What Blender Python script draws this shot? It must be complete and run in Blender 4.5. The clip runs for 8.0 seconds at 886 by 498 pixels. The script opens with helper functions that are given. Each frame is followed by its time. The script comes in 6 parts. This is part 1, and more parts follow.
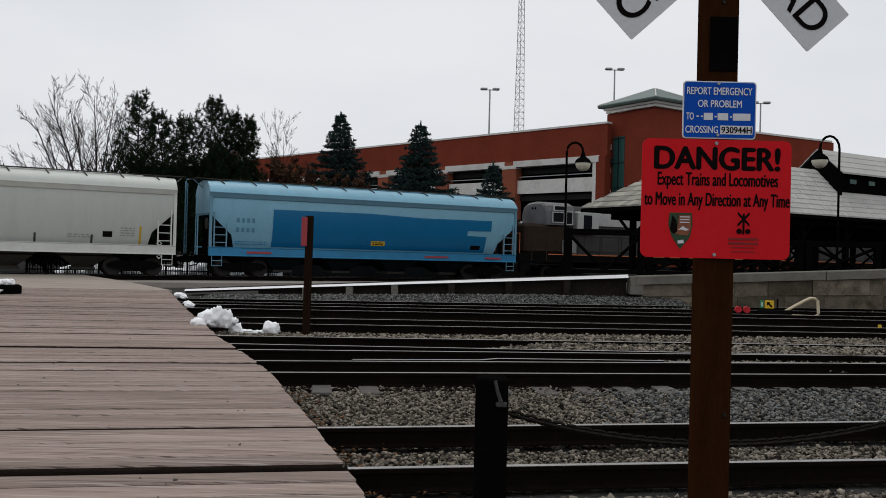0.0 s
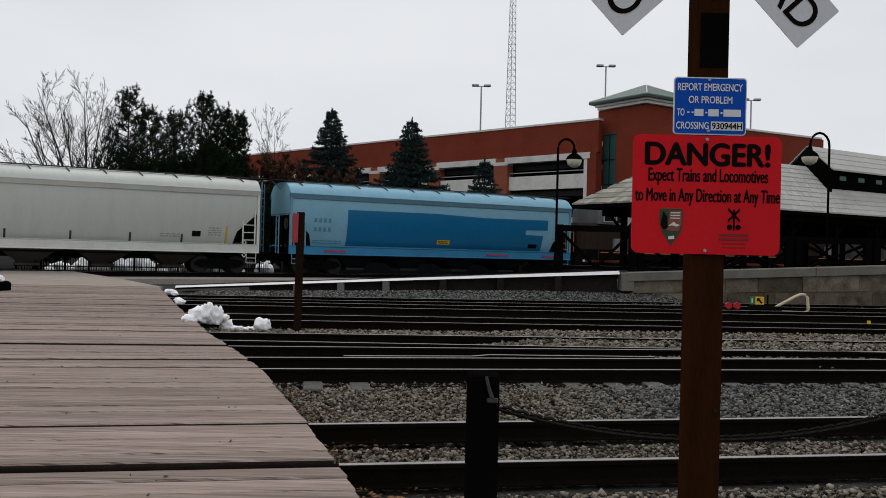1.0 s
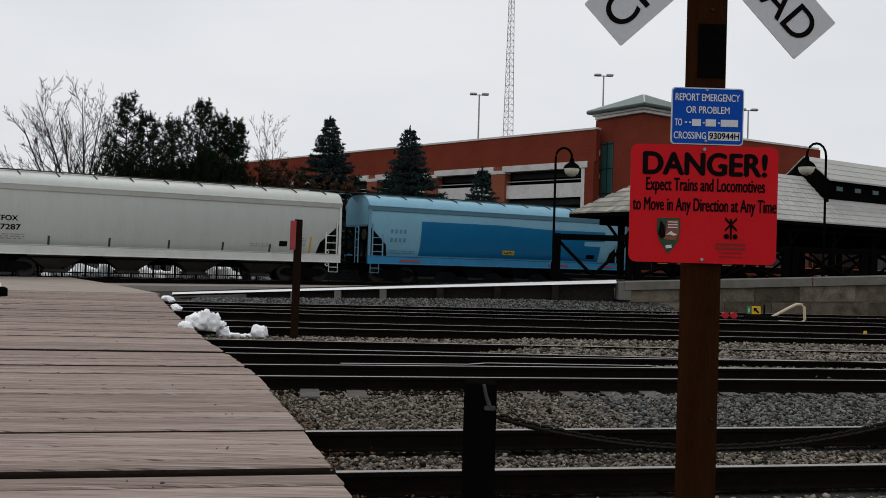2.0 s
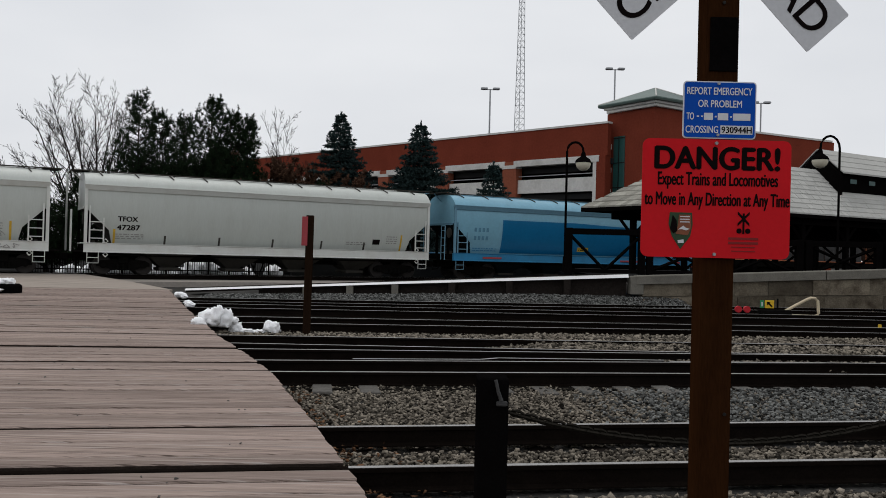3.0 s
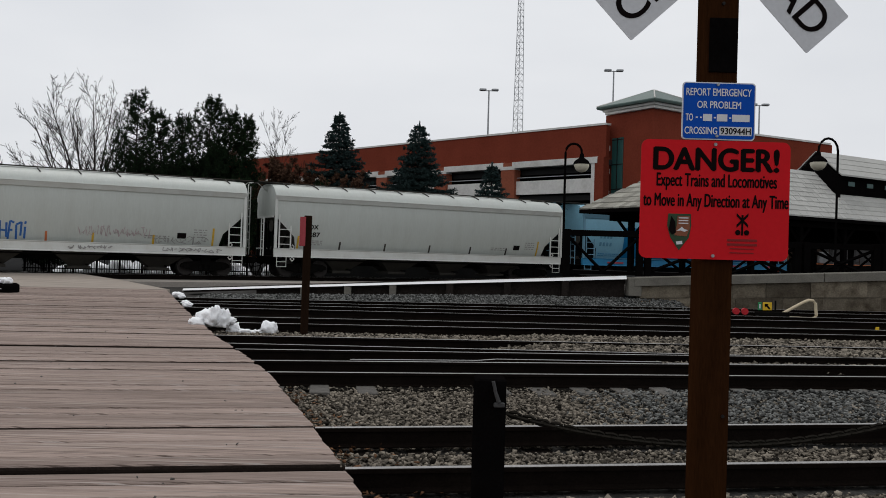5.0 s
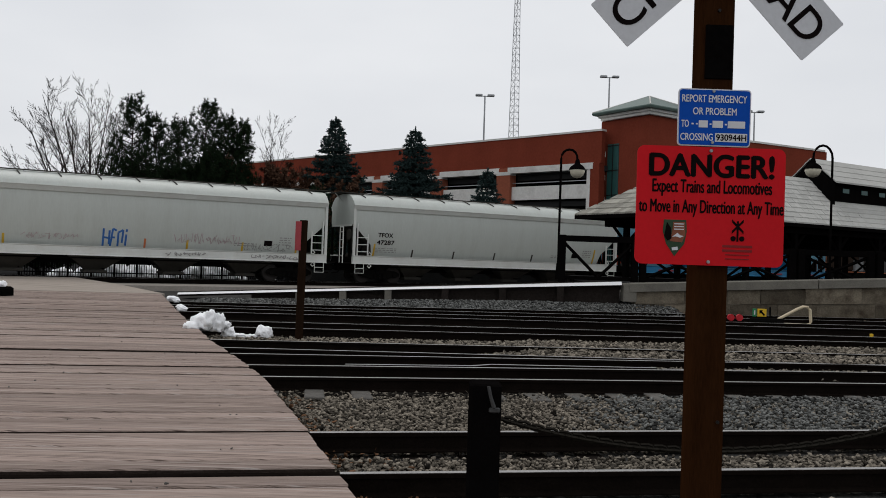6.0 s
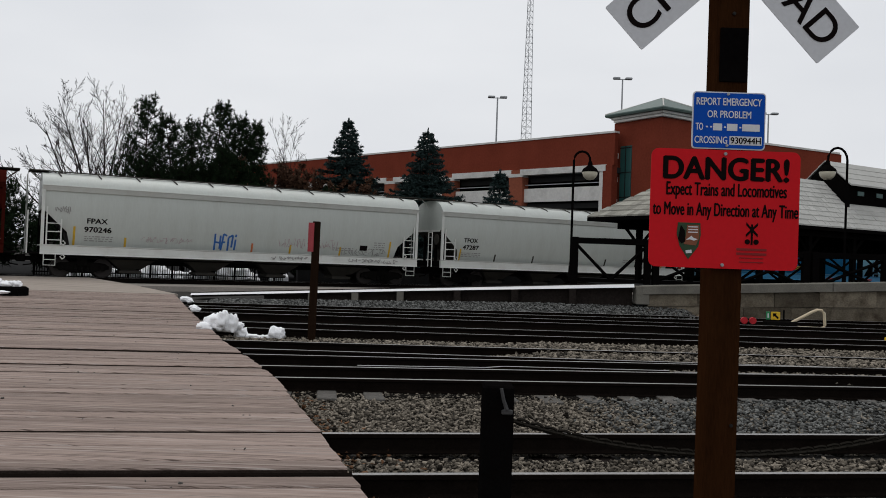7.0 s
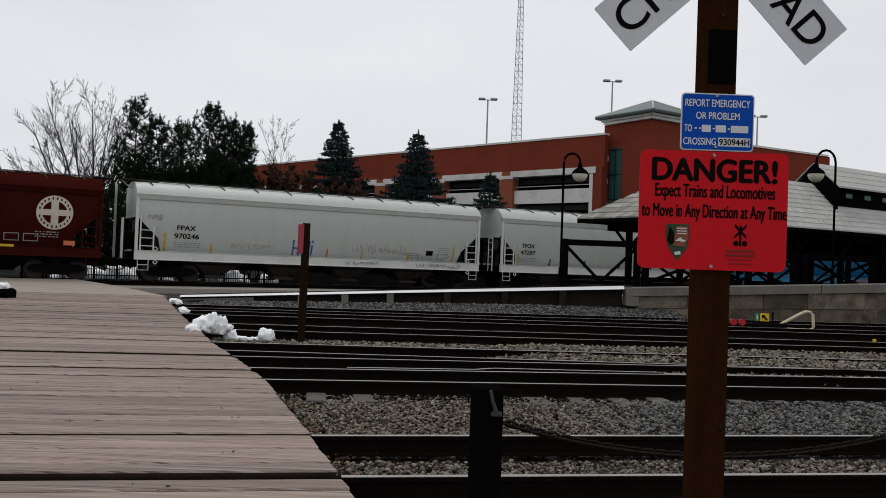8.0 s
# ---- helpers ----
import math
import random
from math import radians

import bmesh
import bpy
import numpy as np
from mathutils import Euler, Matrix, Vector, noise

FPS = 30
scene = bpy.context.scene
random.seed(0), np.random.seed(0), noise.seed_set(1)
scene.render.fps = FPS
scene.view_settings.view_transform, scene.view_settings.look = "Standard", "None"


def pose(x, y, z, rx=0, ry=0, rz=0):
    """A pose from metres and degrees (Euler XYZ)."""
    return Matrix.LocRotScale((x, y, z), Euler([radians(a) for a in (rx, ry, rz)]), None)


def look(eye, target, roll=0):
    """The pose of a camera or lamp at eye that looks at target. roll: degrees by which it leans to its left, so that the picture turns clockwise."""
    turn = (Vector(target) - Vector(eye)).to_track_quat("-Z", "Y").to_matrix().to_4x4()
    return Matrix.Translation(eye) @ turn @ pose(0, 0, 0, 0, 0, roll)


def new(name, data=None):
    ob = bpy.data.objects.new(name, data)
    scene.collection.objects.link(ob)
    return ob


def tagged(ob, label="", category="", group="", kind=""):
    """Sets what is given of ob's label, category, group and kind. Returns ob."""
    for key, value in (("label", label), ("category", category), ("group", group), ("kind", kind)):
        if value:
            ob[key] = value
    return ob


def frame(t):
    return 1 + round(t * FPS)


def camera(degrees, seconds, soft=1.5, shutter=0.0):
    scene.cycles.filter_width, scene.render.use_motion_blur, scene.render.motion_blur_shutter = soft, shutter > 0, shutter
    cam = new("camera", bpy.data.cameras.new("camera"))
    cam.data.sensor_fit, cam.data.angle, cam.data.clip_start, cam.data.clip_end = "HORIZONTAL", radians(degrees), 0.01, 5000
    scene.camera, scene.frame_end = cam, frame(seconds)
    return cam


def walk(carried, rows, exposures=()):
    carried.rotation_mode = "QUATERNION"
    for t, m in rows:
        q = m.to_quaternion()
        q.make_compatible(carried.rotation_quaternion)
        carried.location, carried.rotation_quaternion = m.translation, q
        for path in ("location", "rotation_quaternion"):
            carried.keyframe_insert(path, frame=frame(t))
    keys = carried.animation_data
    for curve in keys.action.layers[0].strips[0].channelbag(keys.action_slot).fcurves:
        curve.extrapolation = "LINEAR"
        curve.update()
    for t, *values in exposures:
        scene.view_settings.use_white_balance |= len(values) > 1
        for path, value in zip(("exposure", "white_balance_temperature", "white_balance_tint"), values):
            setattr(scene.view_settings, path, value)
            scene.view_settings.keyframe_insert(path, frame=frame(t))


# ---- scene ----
SECONDS = 8.0
cam = camera(54.0, SECONDS, soft=0.9)
PATH = [
    (0, pose(0.0010, -0.0028, 1.6022, 90.1462, -1.3080, -0.1316)),
    (0.5, pose(-0.0008, -0.0056, 1.6007, 90.0209, -1.2725, -0.4479)),
    (1, pose(0.0025, 0.0000, 1.5993, 89.9298, -1.3071, -0.6970)),
    (1.5, pose(-0.0041, -0.0174, 1.5965, 90.5072, -1.7187, -1.0499)),
    (3, pose(-0.0018, -0.0143, 1.6012, 90.1199, -1.3503, -0.1188)),
    (3.5, pose(-0.0044, -0.0127, 1.5971, 89.9142, -1.5295, 0.2029)),
    (4, pose(-0.0052, -0.0125, 1.5981, 90.0531, -1.4558, 0.2268)),
    (4.5, pose(-0.0000, -0.0000, 1.6000, 90.1100, -1.4500, -0.0000)),
    (6, pose(-0.0028, -0.0029, 1.5984, 90.5326, -1.8037, -0.5496)),
    (6.5, pose(-0.0066, -0.0087, 1.6009, 90.6897, -1.9813, -0.4443)),
    (7, pose(-0.0102, -0.0151, 1.6004, 90.6121, -2.0019, 0.2420)),
    (7.5, pose(-0.0081, -0.0079, 1.5984, 90.5658, -1.9667, 0.2227)),
    (8, pose(-0.0031, -0.0025, 1.5987, 90.7582, -2.0091, -0.3908)),
]
walk(cam, PATH)

# ---- light: overcast winter sky ----
world = bpy.data.worlds.new("overcast_sky")
scene.world = world
world.use_nodes = True
wn, wl = world.node_tree.nodes, world.node_tree.links
wn.clear()
sky = wn.new("ShaderNodeTexSky")
sky.sky_type = "NISHITA"
sky.sun_disc = False
sky.sun_elevation, sky.sun_rotation = radians(64), radians(-20)
sky.air_density, sky.dust_density = 1.0, 4.0
hsv = wn.new("ShaderNodeHueSaturation")
hsv.inputs["Saturation"].default_value = 0.12
hsv.inputs["Value"].default_value = 0.10
cloud = wn.new("ShaderNodeTexNoise")
cloud.inputs["Scale"].default_value = 2.2
cloud.inputs["Detail"].default_value = 4
wco = wn.new("ShaderNodeTexCoord")
wmap = wn.new("ShaderNodeMapping")
wmap.inputs["Scale"].default_value = (1, 1, 3.0)
ramp = wn.new("ShaderNodeValToRGB")
ramp.color_ramp.elements[0].position, ramp.color_ramp.elements[1].position = 0.3, 0.7
ramp.color_ramp.elements[0].color = (0.73, 0.755, 0.80, 1)
ramp.color_ramp.elements[1].color = (0.85, 0.868, 0.90, 1)
wmix = wn.new("ShaderNodeMix")
wmix.data_type = "RGBA"
wmix.inputs["Factor"].default_value = 0.85
bg = wn.new("ShaderNodeBackground")
bg.inputs["Strength"].default_value = 1.0
wout = wn.new("ShaderNodeOutputWorld")
wl.new(sky.outputs[0], hsv.inputs["Color"])
wl.new(wco.outputs["Generated"], wmap.inputs["Vector"])
wl.new(wmap.outputs[0], cloud.inputs["Vector"])
wl.new(cloud.outputs["Fac"], ramp.inputs["Fac"])
wl.new(hsv.outputs[0], wmix.inputs["A"])
wl.new(ramp.outputs[0], wmix.inputs["B"])
wl.new(wmix.outputs["Result"], bg.inputs["Color"])
wl.new(bg.outputs[0], wout.inputs[0])

sun = new("sun", bpy.data.lights.new("sun", "SUN"))
sun.data.energy, sun.data.angle, sun.data.color = 0.5, radians(30), (1.0, 0.97, 0.93)
sun.matrix_world = look((-25, 90, 150), (0, 20, 0))
scene.view_settings.exposure = 0.0


# ---- materials ----
def mat(name, color, rough=0.7, metal=0.0, vary=0.25, scale=6.0, stretch=(1, 1, 1), bump=0.15, fine=60.0,
        rand=0.0, island=0.0, dirt=None, dirt_amount=0.0, dirt_scale=1.2, ior=1.45):
    """A procedural surface: base colour with two scales of variation, optional stains, bump and per-piece tint."""
    m = bpy.data.materials.new(name)
    m.use_nodes = True
    n, l = m.node_tree.nodes, m.node_tree.links
    b = n["Principled BSDF"]
    b.inputs["Roughness"].default_value = rough
    b.inputs["Metallic"].default_value = metal
    b.inputs["IOR"].default_value = ior
    b.inputs["Specular IOR Level"].default_value = (0.0 if max(color) < 0.045 else 0.04) if rough > 0.7 else 0.35
    co = n.new("ShaderNodeTexCoord")
    mp = n.new("ShaderNodeMapping")
    mp.inputs["Scale"].default_value = stretch
    l.new(co.outputs["Object"], mp.inputs["Vector"])
    info = n.new("ShaderNodeObjectInfo")
    if rand:
        mul = n.new("ShaderNodeMath")
        mul.operation = "MULTIPLY"
        mul.inputs[1].default_value = 91.7
        l.new(info.outputs["Random"], mul.inputs[0])
        l.new(mul.outputs[0], mp.inputs["Location"])
    big = n.new("ShaderNodeTexNoise")
    big.inputs["Scale"].default_value = scale
    big.inputs["Detail"].default_value = 5
    small = n.new("ShaderNodeTexNoise")
    small.inputs["Scale"].default_value = fine
    small.inputs["Detail"].default_value = 3
    l.new(mp.outputs[0], big.inputs["Vector"])
    l.new(mp.outputs[0], small.inputs["Vector"])
    add = n.new("ShaderNodeMath")
    add.operation = "ADD"
    l.new(big.outputs["Fac"], add.inputs[0])
    l.new(small.outputs["Fac"], add.inputs[1])
    rng = n.new("ShaderNodeMapRange")
    rng.inputs["From Min"].default_value, rng.inputs["From Max"].default_value = 0.6, 1.4
    rng.inputs["To Min"].default_value, rng.inputs["To Max"].default_value = 1 - vary, 1 + vary
    l.new(add.outputs[0], rng.inputs["Value"])
    value = rng.outputs[0]
    for amount, source in ((rand, info.outputs["Random"]),
                           (island, n.new("ShaderNodeNewGeometry").outputs["Random Per Island"] if island else None)):
        if amount:
            r2 = n.new("ShaderNodeMapRange")
            r2.inputs["To Min"].default_value, r2.inputs["To Max"].default_value = 1 - amount, 1 + amount
            l.new(source, r2.inputs["Value"])
            m2 = n.new("ShaderNodeMath")
            m2.operation = "MULTIPLY"
            l.new(value, m2.inputs[0])
            l.new(r2.outputs[0], m2.inputs[1])
            value = m2.outputs[0]
    mx = n.new("ShaderNodeMix")
    mx.data_type, mx.blend_type = "RGBA", "MULTIPLY"
    mx.inputs["Factor"].default_value = 1
    mx.inputs["A"].default_value = (*color, 1)
    l.new(value, mx.inputs["B"])
    out = mx.outputs["Result"]
    if dirt:
        st = n.new("ShaderNodeTexNoise")
        st.inputs["Scale"].default_value = dirt_scale
        st.inputs["Detail"].default_value = 7
        st.inputs["Roughness"].default_value = 0.65
        l.new(mp.outputs[0], st.inputs["Vector"])
        rg = n.new("ShaderNodeMapRange")
        rg.inputs["From Min"].default_value, rg.inputs["From Max"].default_value = 0.45, 0.75
        rg.inputs["To Max"].default_value = dirt_amount
        l.new(st.outputs["Fac"], rg.inputs["Value"])
        dm = n.new("ShaderNodeMix")
        dm.data_type = "RGBA"
        l.new(rg.outputs[0], dm.inputs["Factor"])
        l.new(out, dm.inputs["A"])
        dm.inputs["B"].default_value = (*dirt, 1)
        out = dm.outputs["Result"]
    l.new(out, b.inputs["Base Color"])
    if bump:
        bp = n.new("ShaderNodeBump")
        bp.inputs["Strength"].default_value = bump
        bp.inputs["Distance"].default_value = 0.02
        l.new(add.outputs[0], bp.inputs["Height"])
        l.new(bp.outputs[0], b.inputs["Normal"])
    return m


# ground tone lowered to stand in for shade in the gaps between stones
M_GRAVEL = mat("gravel_ground", (0.05, 0.048, 0.045), 0.95, vary=0.75, scale=3, fine=26, bump=1.0, dirt=(0.03, 0.025, 0.022), dirt_amount=0.6)
M_STONE_COOL = mat("cool_ballast_stone", (0.115, 0.116, 0.110), 0.9, vary=0.3, scale=20, fine=90, bump=0.3, island=0.9)
M_STONE = mat("ballast_stone", (0.160, 0.139, 0.112), 0.9, vary=0.3, scale=20, fine=90, bump=0.3, island=0.95)
M_RUBBLE = mat("brown_rubble", (0.11, 0.085, 0.06), 0.9, vary=0.3, scale=10, fine=60, bump=0.3, island=0.7)
# oil stain plus shade below rails and train, in one near-black colour
M_OIL_SHADE = mat("oily_shaded_trackbed", (0.010, 0.009, 0.008), 0.95, vary=0.5, scale=4, fine=30, bump=0.8)
# asphalt tone lowered so that it carries shade as well
M_ASPHALT = mat("shaded_asphalt", (0.03, 0.03, 0.03), 0.8, vary=0.3, scale=1, fine=20, bump=0.2)
M_TIE = mat("weathered_tie", (0.022, 0.018, 0.016), 0.9, vary=0.4, scale=3, stretch=(4, 1, 4), fine=30, rand=0.3, bump=0.5)
M_TIE_GREY = mat("grey_tie", (0.13, 0.122, 0.112), 0.9, vary=0.35, scale=4, fine=40, rand=0.2, bump=0.4)
M_RAIL = mat("rusty_rail", (0.008, 0.006, 0.005), 0.9, vary=0.4, scale=5, fine=50, bump=0.3)
M_RAIL_TOP = mat("worn_rail_head", (0.30, 0.29, 0.28), 0.45, 0.7, vary=0.25, scale=3, fine=30, bump=0.05)
M_PLANK = mat("weathered_plank", (0.305, 0.238, 0.206), 0.85, vary=0.28, scale=2.2, stretch=(0.35, 6, 3), fine=16, rand=0.20, bump=0.55,
              dirt=(0.17, 0.13, 0.11), dirt_amount=0.45, dirt_scale=1.6)
M_PLANK_EDGE = mat("grimy_plank_edge", (0.035, 0.026, 0.022), 0.9, vary=0.4, scale=4, bump=0.3)


def weather(m):
    """Long dark cracks and pale worn streaks along the grain."""
    n, l = m.node_tree.nodes, m.node_tree.links
    bs = n["Principled BSDF"]
    was = bs.inputs["Base Color"].links[0].from_socket
    co = n.new("ShaderNodeTexCoord")
    out = was
    for k, (st, lo, hi, amount, colour) in enumerate((((0.42, 52, 3), 0.58, 0.66, 0.75, (0.045, 0.031, 0.026)), ((0.30, 15, 2), 0.55, 0.72, 0.6, (0.13, 0.095, 0.082)),
                                                      ((0.38, 26, 2), 0.57, 0.68, 0.6, (0.46, 0.41, 0.38)))):
        mp = n.new("ShaderNodeMapping")
        mp.inputs["Scale"].default_value = st
        mp.inputs["Location"].default_value = (3.1 * k, 7.7 * k, 0)
        mp.inputs["Rotation"].default_value = (0, 0, -0.14)
        tx = n.new("ShaderNodeTexNoise")
        tx.inputs["Scale"].default_value = 1.0
        tx.inputs["Detail"].default_value = 3
        l.new(co.outputs["Object"], mp.inputs["Vector"])
        l.new(mp.outputs[0], tx.inputs["Vector"])
        rg = n.new("ShaderNodeMapRange")
        rg.inputs["From Min"].default_value, rg.inputs["From Max"].default_value = lo, hi
        rg.inputs["To Max"].default_value = amount
        l.new(tx.outputs["Fac"], rg.inputs["Value"])
        mx = n.new("ShaderNodeMix")
        mx.data_type = "RGBA"
        l.new(rg.outputs[0], mx.inputs["Factor"])
        l.new(out, mx.inputs["A"])
        mx.inputs["B"].default_value = (*colour, 1)
        out = mx.outputs["Result"]
    l.new(out, bs.inputs["Base Color"])


weather(M_PLANK)
M_POST = mat("brown_timber", (0.027, 0.0105, 0.0040), 0.75, vary=0.35, scale=3, stretch=(5, 5, 0.7), fine=25, bump=0.3)
M_STAKE = mat("dark_stained_stake", (0.017, 0.0095, 0.006), 0.8, vary=0.35, scale=3, stretch=(5, 5, 0.7), fine=25, bump=0.3)
M_BLACK_POST = mat("black_post", (0.004, 0.0035, 0.0035), 0.8, vary=0.3, bump=0.2)
M_CHAIN = mat("grimy_chain_iron", (0.019, 0.017, 0.014), 0.8, vary=0.4)
M_IRON = mat("dark_iron", (0.02, 0.019, 0.018), 0.55, 0.6, vary=0.3)
M_IRON_GREY = mat("weathered_iron", (0.05, 0.05, 0.05), 0.6, 0.3, vary=0.3)
M_GALV = mat("galvanised_steel", (0.32, 0.33, 0.34), 0.5, 0.7, vary=0.2)
M_SIGN_RED = mat("red_sign_sheet", (0.57, 0.015, 0.021), 0.75, vary=0.06, scale=2, bump=0.0)
M_SIGN_BLUE = mat("blue_sign_sheet", (0.008, 0.072, 0.40), 0.75, vary=0.06, scale=2, bump=0.0)
M_SIGN_WHITE = mat("white_sign_sheet", (0.62, 0.63, 0.65), 0.5, vary=0.06, scale=2, bump=0.0)
M_BLADE = mat("crossbuck_sheet", (0.58, 0.59, 0.61), 0.5, vary=0.07, scale=3, bump=0.02)
M_INK = mat("black_ink", (0.008, 0.006, 0.006), 0.8, vary=0.1, bump=0.0)
M_GREEN_INK = mat("green_ink", (0.02, 0.05, 0.02), 0.5, vary=0.2, bump=0.0)
M_TAN_INK = mat("tan_ink", (0.20, 0.065, 0.03), 0.5, vary=0.2, bump=0.0)
M_DARKRED_INK = mat("dark_red_ink", (0.20, 0.008, 0.008), 0.5, vary=0.1, bump=0.0)
M_STAKE_RED = mat("faded_red_plate", (0.34, 0.05, 0.06), 0.7, vary=0.2)
M_SNOW = mat("old_snow", (0.96, 0.965, 0.975), 0.6, vary=0.06, scale=8, fine=40, bump=0.5)
M_CONCRETE = mat("stained_concrete", (0.17, 0.148, 0.115), 0.9, vary=0.3, scale=2, fine=30, bump=0.35, stretch=(0.5, 1, 1.6), dirt=(0.03, 0.022, 0.016), dirt_amount=0.95, dirt_scale=1.5)
M_SLAB = mat("weathered_wall_slab", (0.135, 0.115, 0.086), 0.9, vary=0.4, scale=2.5, fine=22, bump=0.5, rand=0.45, dirt=(0.035, 0.024, 0.016), dirt_amount=0.9, dirt_scale=2.2)
M_COPING = mat("concrete_coping", (0.17, 0.16, 0.137), 0.9, vary=0.25, scale=2, fine=30, bump=0.3, dirt=(0.1, 0.09, 0.08), dirt_amount=0.6)
M_PAVEMENT = mat("pale_pavement", (0.31, 0.28, 0.25), 0.9, vary=0.2, scale=0.6, fine=12, bump=0.15)
M_APRON = mat("worn_apron_boards", (0.34, 0.295, 0.255), 0.9, vary=0.22, scale=1.2, stretch=(0.4, 3, 1), fine=14, bump=0.2, dirt=(0.22, 0.19, 0.16), dirt_amount=0.5, dirt_scale=0.8)
M_WHITE_PIPE = mat("white_edge_paint", (0.80, 0.80, 0.80), 0.5, vary=0.08, scale=1)
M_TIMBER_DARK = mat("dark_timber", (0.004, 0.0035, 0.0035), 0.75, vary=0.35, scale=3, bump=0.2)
M_SHINGLE = mat("pale_shingle", (0.27, 0.26, 0.225), 0.9, vary=0.2, scale=2, fine=14, rand=0.25, island=0.25, bump=0.3)
M_ROOF_PALE = mat("pale_roof", (0.43, 0.425, 0.40), 0.85, vary=0.12, scale=1, fine=10, island=0.08, bump=0.2)
M_BRICK = mat("red_brick", (0.185, 0.040, 0.023), 0.9, vary=0.2, scale=0.5, fine=6, bump=0.2)
M_BRICK_PIER = mat("orange_brick", (0.27, 0.085, 0.05), 0.9, vary=0.2, scale=0.5, fine=6, bump=0.2)
M_PRECAST = mat("precast_concrete", (0.68, 0.665, 0.63), 0.85, vary=0.12, scale=0.5, fine=5, dirt=(0.3, 0.28, 0.25), dirt_amount=0.5, dirt_scale=0.6)
# garage inside near black, its shade put into the colour
M_DECK = mat("shaded_garage_interior", (0.03, 0.03, 0.03), 0.9, vary=0.2, scale=0.5)
M_GREEN_ROOF = mat("green_metal_roof", (0.095, 0.135, 0.12), 0.5, 0.3, vary=0.15, scale=1)
M_TEAL_GLASS = mat("teal_glass", (0.02, 0.075, 0.07), 0.3, vary=0.2, scale=0.5, bump=0.0)
M_SPRUCE = mat("spruce_needles", (0.030, 0.049, 0.047), 0.85, vary=0.4, scale=1.5, island=0.45, bump=0.0)
M_PINE = mat("pine_needles", (0.014, 0.024, 0.012), 0.85, vary=0.4, scale=1.5, island=0.5, bump=0.0)
M_BARK = mat("winter_bark", (0.03, 0.025, 0.023), 0.9, vary=0.3, scale=4, bump=0.3)
M_BARK_DARK = mat("dark_bark", (0.022, 0.018, 0.016), 0.9, vary=0.3, scale=4, bump=0.3)
M_RUSSET = mat("russet_leaves", (0.095, 0.052, 0.034), 0.9, vary=0.4, scale=1.5, island=0.5, bump=0.0)
M_LITTER = mat("dead_leaves", (0.17, 0.09, 0.05), 0.9, vary=0.4, scale=9, island=0.6, bump=0.0)
M_LAMP_GLASS = mat("frosted_globe", (0.62, 0.58, 0.46), 0.35, vary=0.1, bump=0.0)
M_CAR_WHITE = mat("car_white_paint", (0.50, 0.525, 0.49), 0.38, vary=0.06, scale=0.7, stretch=(2.6, 1, 0.45), fine=7, bump=0.03,
                  dirt=(0.37, 0.38, 0.345), dirt_amount=0.5, dirt_scale=0.7)
M_CAR_LIGHT = mat("car_white_trim", (0.62, 0.635, 0.60), 0.5, vary=0.08, scale=1, bump=0.03, dirt=(0.45, 0.42, 0.38), dirt_amount=0.5)
M_CAR_BLUE = mat("car_pale_blue_paint", (0.20, 0.42, 0.54), 0.38, vary=0.08, scale=0.7, fine=7, bump=0.03, dirt=(0.16, 0.31, 0.41), dirt_amount=0.5)
M_CAR_DEEP = mat("car_deep_blue_paint", (0.003, 0.130, 0.290), 0.38, vary=0.1, scale=0.7, fine=7, bump=0.02)
M_CAR_BLUE_SILL = mat("car_blue_sill_paint", (0.03, 0.21, 0.40), 0.38, vary=0.1, scale=0.7, fine=7, bump=0.03, dirt=(0.03, 0.1, 0.17), dirt_amount=0.5)
M_CAR_BLUE_TRIM = mat("car_dull_blue_trim", (0.15, 0.29, 0.38), 0.72, vary=0.12, scale=0.7, fine=7, bump=0.03)
M_CAR_BROWN = mat("car_oxide_paint", (0.040, 0.0068, 0.0046), 0.72, vary=0.15, scale=0.7, fine=7, bump=0.03, dirt=(0.036, 0.010, 0.008), dirt_amount=0.6)
M_CREAM = mat("cream_decal", (0.55, 0.50, 0.40), 0.6, vary=0.15, bump=0.0)
M_DECAL_GREY = mat("grey_decal", (0.28, 0.27, 0.26), 0.6, vary=0.2, bump=0.0)
M_DECAL_PINK = mat("faded_pink_spray", (0.42, 0.32, 0.33), 0.6, vary=0.2, bump=0.0)
M_DECAL_BLUE = mat("blue_spray", (0.03, 0.12, 0.36), 0.6, vary=0.3, scale=5, bump=0.0)
M_MARK_BLUE = mat("faded_mark", (0.09, 0.23, 0.33), 0.6, vary=0.3, scale=9, bump=0.0)
M_YELLOW = mat("yellow_paint", (0.58, 0.36, 0.03), 0.6, vary=0.2)
M_ORANGE = mat("orange_paint", (0.55, 0.16, 0.06), 0.6, vary=0.2)
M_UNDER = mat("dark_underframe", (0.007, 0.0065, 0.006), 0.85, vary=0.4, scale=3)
# grimy fittings; also the painted shade on hopper outlets and end slopes
M_UNDER_GREY = mat("grimy_and_shaded_steel", (0.058, 0.054, 0.047), 0.8, vary=0.35, scale=2)
# blue body colour with the shade below it painted in
M_UNDER_BLUE = mat("shaded_blue_steel", (0.012, 0.02, 0.025), 0.8, vary=0.35, scale=2)
M_WHEEL = mat("steel_wheel", (0.03, 0.026, 0.024), 0.6, 0.4, vary=0.3)
M_LOCO_GREY = mat("loco_grey_paint", (0.24, 0.245, 0.25), 0.55, vary=0.15, scale=1, dirt=(0.1, 0.09, 0.085), dirt_amount=0.6)
